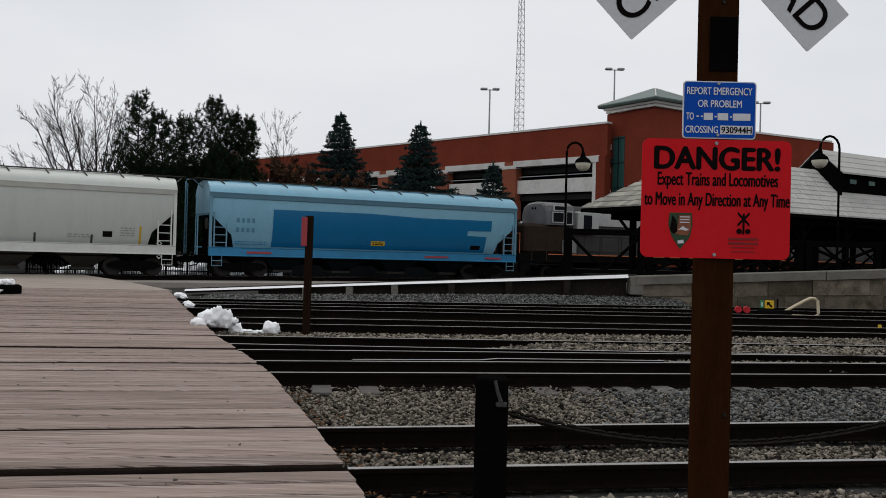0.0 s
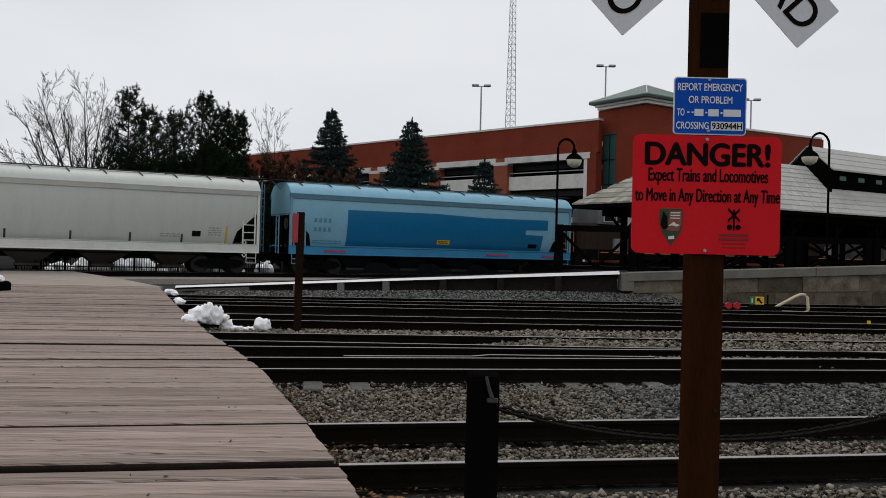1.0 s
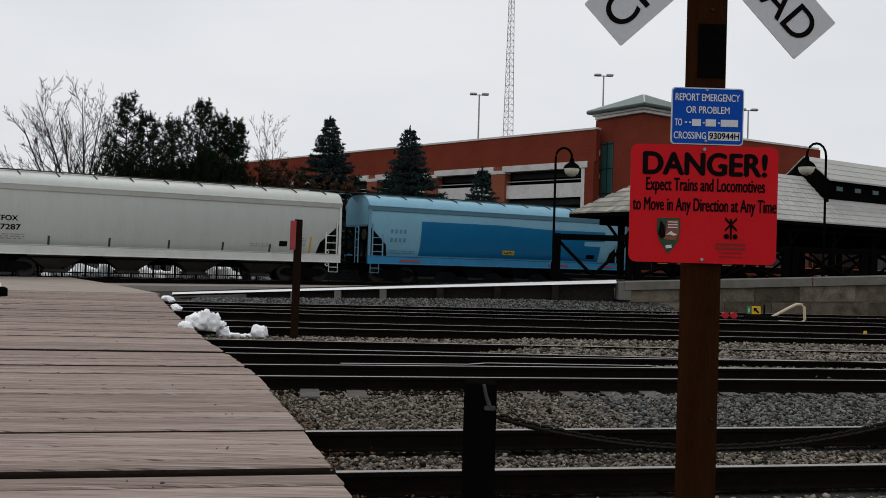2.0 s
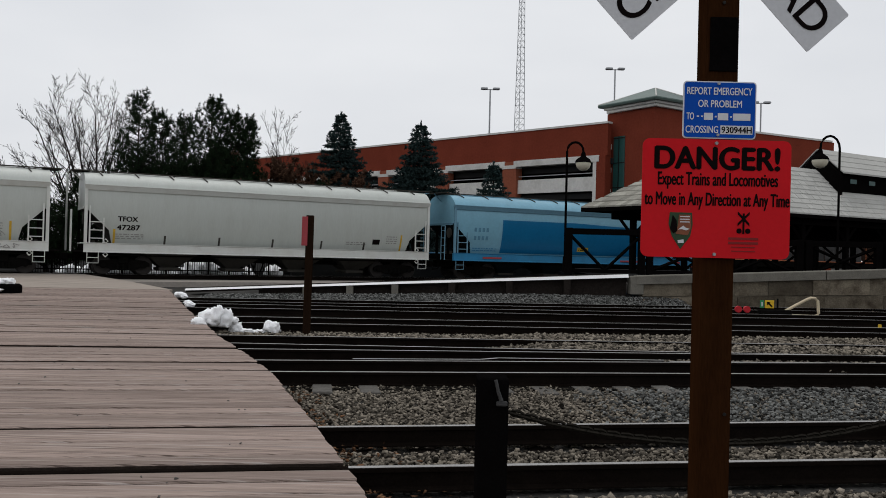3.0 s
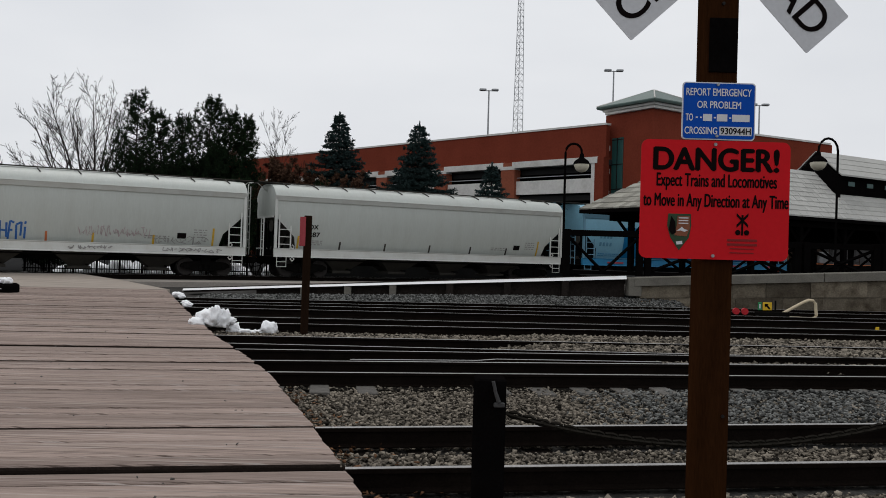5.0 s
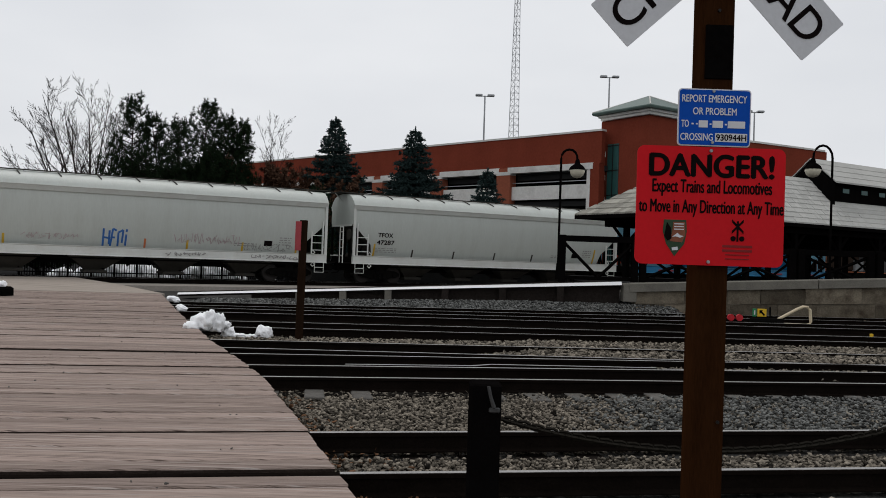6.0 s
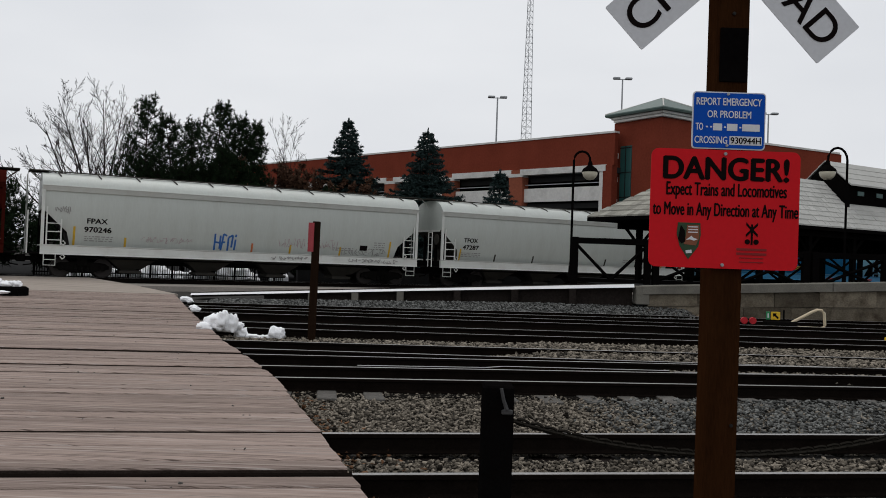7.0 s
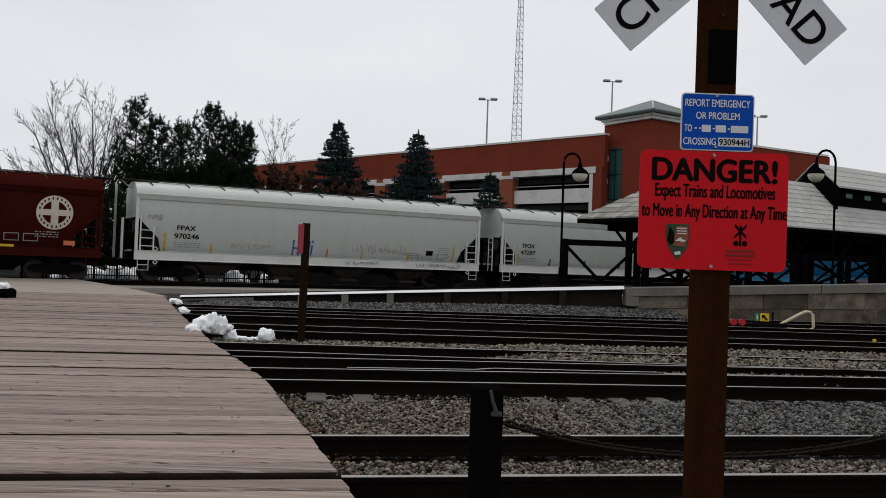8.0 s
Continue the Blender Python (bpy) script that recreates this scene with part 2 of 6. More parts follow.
M_LOCO_CAB = mat("loco_cab_paint", (0.13, 0.13, 0.135), 0.55, vary=0.2, scale=1, dirt=(0.07, 0.06, 0.055), dirt_amount=0.6)
M_LOCO_TRIM = mat("loco_pale_trim", (0.42, 0.42, 0.41), 0.5, vary=0.2)
M_LOCO_DARK = mat("loco_dark_paint", (0.05, 0.048, 0.048), 0.6, vary=0.25, scale=1)
M_LOCO_TAN = mat("loco_tan_end", (0.04, 0.028, 0.022), 0.8, vary=0.3, scale=2)
M_GLASS_DARK = mat("dark_window_glass", (0.012, 0.013, 0.015), 0.08, vary=0.1, bump=0.0)
M_SWITCH_RED = mat("switch_red", (0.45, 0.012, 0.02), 0.5, vary=0.15)
M_SWITCH_GREEN = mat("switch_green", (0.02, 0.22, 0.08), 0.5, vary=0.15)
M_SWITCH_YELLOW = mat("switch_yellow", (0.72, 0.45, 0.02), 0.5, vary=0.12)
M_FRAME_CREAM = mat("cream_pipe", (0.62, 0.52, 0.36), 0.55, vary=0.15)


# ---- mesh building ----
class Shape:
    """Vertices and faces of one mesh."""

    def __init__(self):
        self.v, self.f = [], []

    def add(self, verts, faces):
        o = len(self.v)
        self.v.extend(tuple(p) for p in verts)
        self.f.extend(tuple(o + i for i in f) for f in faces)
        return self

    def box(self, x0, x1, y0, y1, z0, z1, c=0.0):
        """A box, with its edges chamfered by c."""
        if c <= 0:
            return self.add([(x, y, z) for z in (z0, z1) for y in (y0, y1) for x in (x0, x1)],
                            [(0, 2, 3, 1), (4, 5, 7, 6), (0, 1, 5, 4), (1, 3, 7, 5), (3, 2, 6, 7), (2, 0, 4, 6)])
        rings = []
        for z, i in ((z0, c), (z0 + c, 0), (z1 - c, 0), (z1, c)):
            a, b, e, g = x0 + i, x1 - i, y0 + i, y1 - i
            rings.append([(a + c, e, z), (b - c, e, z), (b, e + c, z), (b, g - c, z), (b - c, g, z), (a + c, g, z), (a, g - c, z), (a, e + c, z)])
        return self.loft(rings)

    def loft(self, rings, cap=True, closed=True):
        n, o = len(rings[0]), len(self.v)
        for r in rings:
            self.v.extend(tuple(p) for p in r)
        for k in range(len(rings) - 1):
            for i in range(n if closed else n - 1):
                j = (i + 1) % n
                self.f.append((o + k * n + i, o + k * n + j, o + (k + 1) * n + j, o + (k + 1) * n + i))
        if cap:
            self.f.append(tuple(o + i for i in reversed(range(n))))
            self.f.append(tuple(o + (len(rings) - 1) * n + i for i in range(n)))
        return self

    def prism(self, poly, axis, a, b):
        """A polygon swept along an axis from a to b. axis x: (y, z), y: (x, z), z: (x, y)."""
        put = {"x": lambda p, t: (t, p[0], p[1]), "y": lambda p, t: (p[0], t, p[1]), "z": lambda p, t: (p[0], p[1], t)}[axis]
        return self.loft([[put(p, a) for p in poly], [put(p, b) for p in poly]])

    def tube(self, points, radii, n=6, cap=True):
        pts = [Vector(p) for p in points]
        if not hasattr(radii, "__len__"):
            radii = [radii] * len(pts)
        rings = []
        for i, p in enumerate(pts):
            d = (pts[min(i + 1, len(pts) - 1)] - pts[max(i - 1, 0)]).normalized()
            u = d.orthogonal().normalized() if abs(d.z) > 0.95 else d.cross(Vector((0, 0, 1))).normalized()
            w = d.cross(u)
            rings.append([p + radii[i] * (math.cos(2 * math.pi * k / n) * u + math.sin(2 * math.pi * k / n) * w) for k in range(n)])
        return self.loft(rings, cap)

    def lathe(self, profile, centre=(0, 0, 0), n=16):
        cx, cy, cz = centre
        return self.loft([[(cx + r * math.cos(2 * math.pi * k / n), cy + r * math.sin(2 * math.pi * k / n), cz + z) for k in range(n)] for r, z in profile])

    def mesh(self, name, smooth=False):
        me = bpy.data.meshes.new(name)
        me.from_pydata(self.v, [], self.f)
        me.update()
        if smooth:
            me.polygons.foreach_set("use_smooth", [True] * len(me.polygons))
        return me


def fix_normals(me):
    bm = bmesh.new()
    bm.from_mesh(me)
    bmesh.ops.recalc_face_normals(bm, faces=bm.faces)
    bm.to_mesh(me)
    bm.free()


def part(name, shape, material, parent=None, label="", smooth=False, fix=True):
    me = shape.mesh(name, smooth) if isinstance(shape, Shape) else shape
    if fix and isinstance(shape, Shape):
        fix_normals(me)
    if not me.materials:
        me.materials.append(material)
    ob = new(name, me)
    ob.parent = parent
    return tagged(ob, label) if label else ob


def thing(name, label, category, group="", kind="", at=None):
    ob = new(name)
    ob.empty_display_size = 0.2
    if at is not None:
        ob.matrix_basis = at
    return tagged(ob, label, category, group, kind)


def lettering(words, x, z, width, height, y, material, parent, name="lettering", bold=0.0, spin=0.0, thick=0.0008):
    """Words that face -y, centred on (x, z), fitted to a width and a cap height."""
    cu = bpy.data.curves.new(name, "FONT")
    cu.body, cu.align_x, cu.size, cu.resolution_u = words, "LEFT", 1.0, 6
    tmp = new("tmp", cu)
    bpy.context.view_layer.update()
    me = bpy.data.meshes.new_from_object(tmp.evaluated_get(bpy.context.evaluated_depsgraph_get()))
    bpy.data.objects.remove(tmp)
    bpy.data.curves.remove(cu)
    co = np.empty(len(me.vertices) * 3)
    me.vertices.foreach_get("co", co)
    co = co.reshape(-1, 3)
    lo, hi = co.min(0), co.max(0)
    px = ((co[:, 0] - lo[0]) / (hi[0] - lo[0]) - 0.5) * width
    pz = ((co[:, 1] - lo[1]) / (hi[1] - lo[1]) - 0.5) * height
    ca, sa = math.cos(radians(spin)), math.sin(radians(spin))
    me.vertices.foreach_set("co", np.stack([x + ca * px - sa * pz, np.full(len(px), y), z + sa * px + ca * pz], 1).ravel())
    me.update()
    if bold:
        bm = bmesh.new()
        for k, (dx, dz) in enumerate(((0, 0), (-1, 0), (1, 0), (0, 0.7), (0, -0.7))):
            n0 = len(bm.verts)
            bm.from_mesh(me)
            bm.verts.ensure_lookup_table()
            for v in bm.verts[n0:]:
                v.co += Vector((dx * ca - dz * sa, 0, dx * sa + dz * ca)) * bold * height + Vector((0, -0.00012 * k, 0))
        bm.to_mesh(me)
        bm.free()
    me.materials.clear()
    me.materials.append(material)
    ob = new(name, me)
    ob.parent = parent
    return ob


def rounded(x0, x1, z0, z1, r, n=5):
    pts = []
    for cx, cz, a in ((x1 - r, z1 - r, 0), (x0 + r, z1 - r, 90), (x0 + r, z0 + r, 180), (x1 - r, z0 + r, 270)):
        pts += [(cx + r * math.cos(radians(a + 90 * k / n)), cz + r * math.sin(radians(a + 90 * k / n))) for k in range(n + 1)]
    return pts


# ---- ground, tracks, boardwalk ----
GROUND = -0.22


def ground():
    xs = np.concatenate([np.linspace(-900, -60, 15), np.linspace(-50, 60, 111), np.linspace(70, 900, 15)])
    ys = np.concatenate([np.linspace(-300, -20, 8), np.linspace(-10, 60, 71), np.linspace(70, 1500, 20)])
    s = Shape()
    for y in ys:
        for x in xs:
            near = abs(x) < 50 and -10 < y < 60
            s.v.append((float(x), float(y), GROUND + (0.03 * noise.noise((x * 0.8, y * 0.8, 0)) if near else 0.0)))
    n = len(xs)
    s.f = [(j * n + i, j * n + i + 1, (j + 1) * n + i + 1, (j + 1) * n + i) for j in range(len(ys) - 1) for i in range(n - 1)]
    ob = part("ground", s, M_GRAVEL, fix=False)
    tagged(ob, "grey crushed stone ground of the rail yard", "ground", kind="structure")


# each rail: y at x = 0 and slope
RAILS = {"r1": (6.46, 0.155), "r2": (7.95, 0.165), "A": (11.45, 0.132), "B": (12.62, 0.14), "C": (13.90, 0.109), "D": (14.45, 0.030),
         "E": (15.87, 0.073), "a": (18.57, 0.0767), "b": (20.10, 0.072), "c": (22.80, 0.062), "c2": (24.3, 0.062), "d1": (25.75, 0.112), "d": (27.30, 0.115)}


def rail_y(k, x):
    return RAILS[k][0] + RAILS[k][1] * x


def rail_part(p, q, parent, h=0.175, name="rail", half=0.036, band=None):
    """A rail of head, web and foot from p to q (head's top), and its worn running band."""
    p, q = Vector(p), Vector(q)
    d = (q - p).normalized()
    side = Vector((-d.y, d.x, 0)).normalized()
    prof = [(-0.07, -h), (0.07, -h), (0.07, -h + 0.012), (0.012, -h + 0.03), (0.010, -0.045), (half, -0.036), (half, -0.006), (half - 0.008, 0.0),
            (-half + 0.008, 0.0), (-half, -0.006), (-half, -0.036), (-0.010, -0.045), (-0.012, -h + 0.03), (-0.07, -h + 0.012)]
    rings = [[e + side * a + Vector((0, 0, b)) for a, b in prof] for e in (p, q)]
    ob = part(name, Shape().loft(rings), M_RAIL, parent)
    top = [[e + side * a + Vector((0, 0, b)) for a, b in ((-half + 0.006, 0.0015), (half - 0.006, 0.0015), (half - 0.006, -0.004), (-half + 0.006, -0.004))] for e in (p if band is None else p.lerp(q, (band - p.x) / (q.x - p.x)), q)]
    part("running_band", Shape().loft(top), M_RAIL_TOP, ob, "worn shiny top of the rail")
    return ob


def track(a, b, x0, x1, bed, ties=(0, 0), light=False, extra=()):
    t = thing("railway_track", "dark rusty steel rails on old wooden sleepers in ballast", "railway track", "tracks of the yard", "structure")
    for k in (a, b, *extra):
        start = -2.0
        for _ in range(8):
            start = edge_x(rail_y(k, start))
        rail_part((x0, rail_y(k, x0), 0), (x1, rail_y(k, x1), 0), t, band=start + 0.02)
    if bed:
        s = Shape()
        xb = x1 if bed is True else bed
        pts = [(x0, rail_y(a, x0) - 0.35), (xb, rail_y(a, xb) - 0.35), (xb, rail_y(b, xb) + 0.35), (x0, rail_y(b, x0) + 0.35)]
        s.prism(pts, "z", GROUND - 0.1, GROUND + 0.045)
        part("trackbed", s, M_OIL_SHADE, t, "dark oily trackbed with shade painted in")
    if ties[1] > ties[0]:
        ang = math.atan(RAILS[a][1])
        me = Shape().box(-0.125, 0.125, -0.62, 2.12, -0.17, 0.0, 0.012).mesh("sleeper")
        fix_normals(me)
        me.materials.append(M_TIE_GREY if light else M_TIE)
        rnd = random.Random(len(a) + int(ties[1]))
        x = ties[0]
        while x < ties[1]:
            if light and x > -1.0 and rnd.random() < 0.2:
                x += 0.57
                continue
            ob = new("sleeper", me)
            ob.parent = t
            ob.matrix_basis = pose(x, rail_y(a, x), (-0.160 if light else -0.222) + rnd.uniform(-0.012, 0.006), 0, 0, math.degrees(ang) + rnd.uniform(-1.5, 1.5))
            x += 0.57 + rnd.uniform(-0.03, 0.03)


def edge_x(y):
    """The boardwalk's edge towards the signs."""
    return float(np.interp(y, [-10, 5.74, 7.78, 11.0, 12.65, 15.6, 21.0, 29.6, 60], [4.2, -0.48, -1.09, -2.12, -2.78, -4.0, -6.05, -9.2, -20.3]))


def boardwalk():
    w = thing("boardwalk", "wide weathered brown plank crossing laid between the rails", "boardwalk", kind="structure")
    rnd = random.Random(4)
    bounds = [(-3.0, 0.15), (1.0, 0.155)] + [RAILS[k] for k in ("r1", "r2", "A", "B", "C", "E", "a", "b", "c", "c2", "d1", "d")] + [(31.6, 0.115)]
    for j, ((p0, p1), (q0, q1)) in enumerate(zip(bounds, bounds[1:])):
        gap0, gap1 = {2: 0.10, 3: 0.012}.get(j, 0.045), {1: 0.10, 2: 0.012}.get(j, 0.045)
        span = q0 - p0 - gap0 - gap1
        count = max(1, round(span / 0.29))
        for i in range(count):
            u0, u1 = i / count, (i + 1) / count
            g = rnd.uniform(0.001, 0.004) + (rnd.uniform(0.006, 0.014) if rnd.random() < 0.28 else 0)

            def y_at(x, u):
                lo, hi = p0 + p1 * x + gap0, q0 + q1 * x - gap1
                return lo + (hi - lo) * u
            ends = []
            for u in (u0, u1):
                x = edge_x((p0 + q0) / 2)
                for _ in range(6):
                    x = edge_x(y_at(x, u))
                ends.append(x)
            slip = rnd.uniform(-0.008, 0.008)
            xr, xl = ends[0] + slip, ends[0] - 5.9 - rnd.uniform(0, 0.1)
            back = ends[1] - ends[0]
            top = 0.012 + rnd.uniform(-0.012, 0.012)
            tilt = rnd.uniform(-0.004, 0.004)
            ring = lambda x, e: [(x, y_at(x, u0) + g + e, -0.11), (x, y_at(x, u1) - g - e, -0.11), (x, y_at(x, u1) - g, top - 0.012 + tilt),
                                 (x, y_at(x, u1) - g - 0.012, top + tilt), (x, y_at(x, u0) + g + 0.012, top - tilt), (x, y_at(x, u0) + g, top - 0.012 - tilt)]
            far = ring(xr + back, 0)
            end = [far[k] if k in (1, 2, 3) else p for k, p in enumerate(ring(xr, 0))]
            ob = part("plank", Shape().loft([ring(xl, 0), end]), M_PLANK, w, fix=False)
            ob.data.materials.append(M_PLANK_EDGE)
            for p in ob.data.polygons:
                if abs(p.normal.z) < 0.5 and abs(p.normal.y) > 0.6:
                    p.material_index = 1
    return w


# ---- the moving train ----
HEAD = 27.4          # the train's track, degrees from x
GRADE = 0.27
TRAIN_Y = 46.5       # the cars' near side at x = 0
SPEED = 4.345        # metres a second
CA, SA = math.cos(radians(HEAD)), math.sin(radians(HEAD))


def on_line(s, off=0.0, z=0.0):
    return Vector((s * CA - off * SA, TRAIN_Y + s * SA + off * CA, z - 0.0047 * s))


WHEEL_R = 0.42
ROLLING = []         # (thing, s at the start)
WHEELS = []          # (wheelset, pose in its car)


def wheelset_mesh():
    s = Shape()
    for y in (0.70, 2.24):
        prof = [(0.10, 0), (0.40, 0.0), (WHEEL_R, 0.02), (WHEEL_R, 0.11), (0.445, 0.115), (0.445, 0.14), (0.34, 0.14), (0.32, 0.10), (0.16, 0.09), (0.10, 0.14)]
        rings = [[(r * math.cos(2 * math.pi * k / 20), y + t if y < 1 else y + 0.14 - t, r * math.sin(2 * math.pi * k / 20)) for k in range(20)] for r, t in prof]
        s.loft(rings)
    s.tube([(0, 0.5, 0), (0, 2.6, 0)], 0.075, 10)
    me = s.mesh("wheelset")
    fix_normals(me)
    me.materials.append(M_WHEEL)
    return me


WHEELSET = wheelset_mesh()
RAIL_Z = 0.10


def truck(car, x, material=M_UNDER):
    """A two-axle bogie with side frames, bolster and springs."""
    s = Shape()
    for y0 in (0.50, 2.50):
        s.prism([(x - 1.15, 0.62), (x - 0.95, 0.74), (x - 0.35, 0.80), (x + 0.35, 0.80), (x + 0.95, 0.74), (x + 1.15, 0.62), (x + 1.15, 0.48), (x + 0.85, 0.46),
                 (x + 0.42, 0.30), (x - 0.42, 0.30), (x - 0.85, 0.46), (x - 1.15, 0.48)], "y", y0, y0 + 0.12)
    s.box(x - 0.22, x + 0.22, 0.45, 2.65, 0.60, 0.95, 0.02)
    tr = part("bogie", s, material, car)
    for dx in (-0.25, 0.0, 0.25):
        sp = Shape()
        sp.lathe([(0.07, 0.33), (0.085, 0.38), (0.07, 0.43), (0.085, 0.48), (0.07, 0.53), (0.07, 0.60)], (x + dx, 0.47, 0), 8)
        part("spring", sp, material, tr)
    for dx in (-0.875, 0.875):
        ob = new("wheelset", WHEELSET)
        ob.parent = car
        ob.matrix_basis = pose(x + dx, 0, RAIL_Z + WHEEL_R)
        WHEELS.append((ob, x + dx))
        bx = Shape().lathe([(0.06, 0), (0.13, 0.02), (0.13, 0.1), (0.05, 0.14)], (0, 0, 0), 10)
        bx.v = [(x + dx + a, 0.42 + c, RAIL_Z + WHEEL_R + b) for a, b, c in bx.v]
        part("axle_box", bx, material, tr)


def belly(z):
    """How far the rounded side sheet lies in from the car's side, by height."""
    return float(np.interp(z, [1.4, 1.6, 1.8, 2.0, 2.2, 2.4, 2.6, 2.8, 3.0, 3.2, 3.4, 3.6, 3.8, 4.0],
                           [0.440, 0.345, 0.262, 0.193, 0.137, 0.093, 0.058, 0.032, 0.014, 0.003, 0.0, 0.008, 0.030, 0.065]))


def lay_on_side(ob):
    """Bends a flat marking and what it carries onto the rounded side sheet."""
    bm = bmesh.new()
    bm.from_mesh(ob.data)
    zs = [v.co.z for v in bm.verts]
    z = 1.6
    while z < 4.0:
        if min(zs) < z < max(zs):
            bmesh.ops.bisect_plane(bm, geom=bm.verts[:] + bm.edges[:] + bm.faces[:], plane_co=(0, 0, z), plane_no=(0, 0, 1))
        z += 0.2
    for v in bm.verts:
        v.co.y += belly(v.co.z)
    bm.to_mesh(ob.data)
    bm.free()
    for c in ob.children:
        lay_on_side(c)


def lay_markings(car):
    for ob in car.children:
        kind = ob.name.split(".")[0]
        if kind in ("car_mark", "car_number", "stencil", "route_plate", "paint_panel", "warning_label", "label_writing", "consolidated_stencil",
                    "emblem_ring", "stencil_frame", "side_stripe", "blue_graffiti", "faded_graffiti"):
            lay_on_side(ob)


def hopper(name, label, s0, length, paint, trim, sill, under, bow=0.10, bars=11, slope=1.2, round_slope=False):
    """A covered hopper: lofted body with sloped end sheets, sills, corner ladders, roof walk, outlets and bogies."""
    car = thing(name, label, "freight car", "cars of the train")
    ROLLING.append((car, s0))
    L, W = length, 3.14
    side = [(None, k / 14) for k in range(15)]
    roof = [(-0.10, 1.0), (-0.02, 1.055), (0.10, 1.105), (0.24, 1.155), (0.42, 1.20), (0.66, 1.233), (0.95, 1.255), (W / 2, 1.27)]
    full = side + roof
    stations = []
    n = 9
    for i in range(n):
        u = i / (n - 1)
        if round_slope:
            stations.append((slope * u ** 0.75, 3.15 - (3.15 - 1.52) * u ** 1.7))
        else:
            stations.append((slope * u, 3.10 - 1.15 * u if u < 0.999 else 1.50))
    xs = [(x, z) for x, z in stations] + [(L - x, z) for x, z in reversed(stations)]
    rings = []
    for x, zb in xs:
        r = []
        for y, k in full:
            if y is None:
                z = zb + (3.98 - zb) * k
                r.append((x, belly(z), z))
            else:
                r.append((x, y, 4.06 + (k - 1.0) * 2.45))
        rings.append(r + [(a, W - y, z) for a, y, z in reversed(r[:-1])])
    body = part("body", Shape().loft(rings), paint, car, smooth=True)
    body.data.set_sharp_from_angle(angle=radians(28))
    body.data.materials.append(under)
    # end slopes and underside recoloured dark to stand in for their shade
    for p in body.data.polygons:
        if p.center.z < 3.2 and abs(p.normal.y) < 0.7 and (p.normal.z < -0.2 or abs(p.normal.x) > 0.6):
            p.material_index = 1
    # eave lip with the shaded chord that slants in below it
    for f in (lambda y: y, lambda y: W - y):
        part("top_chord", Shape().prism([(f(y), z) for y, z in ((-0.14, 4.10), (-0.145, 4.075), (-0.12, 4.05), (-0.03, 3.86), (0.10, 3.82), (0.12, 4.10))], "x", 0, L), trim, car)
    for y0, y1 in ((-0.07, 0.12), (W + 0.07, W - 0.12)):
        part("side_sill", Shape().prism([(y0, 1.09), (y1, 1.09), (y1, 1.50), (y0, 1.52), (y0, 1.50), (y0 + (0.03 if y1 > y0 else -0.03), 1.47), (y0 + (0.03 if y1 > y0 else -0.03), 1.14), (y0, 1.12)], "x", 0.0, L), sill, car)
    part("centre_sill", Shape().box(-0.3, L + 0.3, W / 2 - 0.25, W / 2 + 0.25, 0.72, 1.12), M_UNDER, car)
    for x0, x1 in ((0.0, slope), (L - slope, L)):
        part("end_platform", Shape().box(x0, x1, 0.1, W - 0.1, 1.10, 1.22), M_UNDER, car)
    for end, sg in ((0.0, 1), (L, -1)):
        # end beam and far post darkened for the shade below the slope sheet
        part("end_beam", Shape().box(min(end, end + sg * 0.12), max(end, end + sg * 0.12), 0.12, W + 0.06, 1.05, 1.45, 0.015), M_UNDER, car)
        part("corner_post", Shape().box(min(end, end + sg * 0.13), max(end, end + sg * 0.13), -0.05, 0.05, 1.50, 3.99), trim, car)
        part("corner_post", Shape().box(min(end, end + sg * 0.10), max(end, end + sg * 0.10), W - 0.08, W, 1.50, 3.2), M_UNDER, car)
        lad = Shape()
        for x in (0.20, 0.78):
            lad.box(min(end + sg * x, end + sg * (x + 0.06)), max(end + sg * x, end + sg * (x + 0.06)), -0.07, -0.02, 1.50, 3.25 - (x - 0.1) * 0.9)
        lad = part("ladder", lad, trim, car)
        z = 1.72
        while z < 2.75:
            part("rung", Shape().tube([(end + sg * 0.2, -0.06, z), (end + sg * 0.84, -0.06, z)], 0.022, 5), trim, lad)
            z += 0.36
        step = Shape()
        step.tube([(end + sg * 0.15, -0.03, 1.1), (end + sg * 0.15, -0.03, 0.62), (end + sg * 0.62, -0.03, 0.62), (end + sg * 0.62, -0.03, 1.1)], 0.022, 5)
        step.tube([(end + sg * 0.15, -0.03, 0.86), (end + sg * 0.62, -0.03, 0.86)], 0.02, 5)
        part("stirrup_step", step, trim, car)
        # end platform with its own ladders, the far one rising to the roof
        o = end - sg * 0.52
        part("end_step", Shape().box(min(end, o), max(end, o), 0.10, W - 0.10, 1.10, 1.16), M_UNDER, car)
        for ya, yb, top in (((0.05, 0.48, 2.95), (W - 0.50, W - 0.04, 4.62)) if sg > 0 else ()):
            el = Shape()
            el.tube([(o, ya, 1.12), (o, ya, top)], 0.028, 5)
            if top > 4:
                el.tube([(o, yb, 1.12), (o, yb, top + 0.10), (o + sg * 0.05, yb, top + 0.22), (o + sg * 0.5, yb - 0.3, top + 0.20)], 0.032, 6)
            else:
                el.tube([(o, yb, 1.12), (o, yb, top)], 0.028, 5)
                el.tube([(o, ya, top), (o, yb, top)], 0.028, 5)
            el = part("end_ladder", el, trim, car)
            z = 1.5
            while z < top - 0.1:
                part("rung", Shape().tube([(o, ya, z), (o, yb, z)], 0.02, 5), trim, el)
                z += 0.40
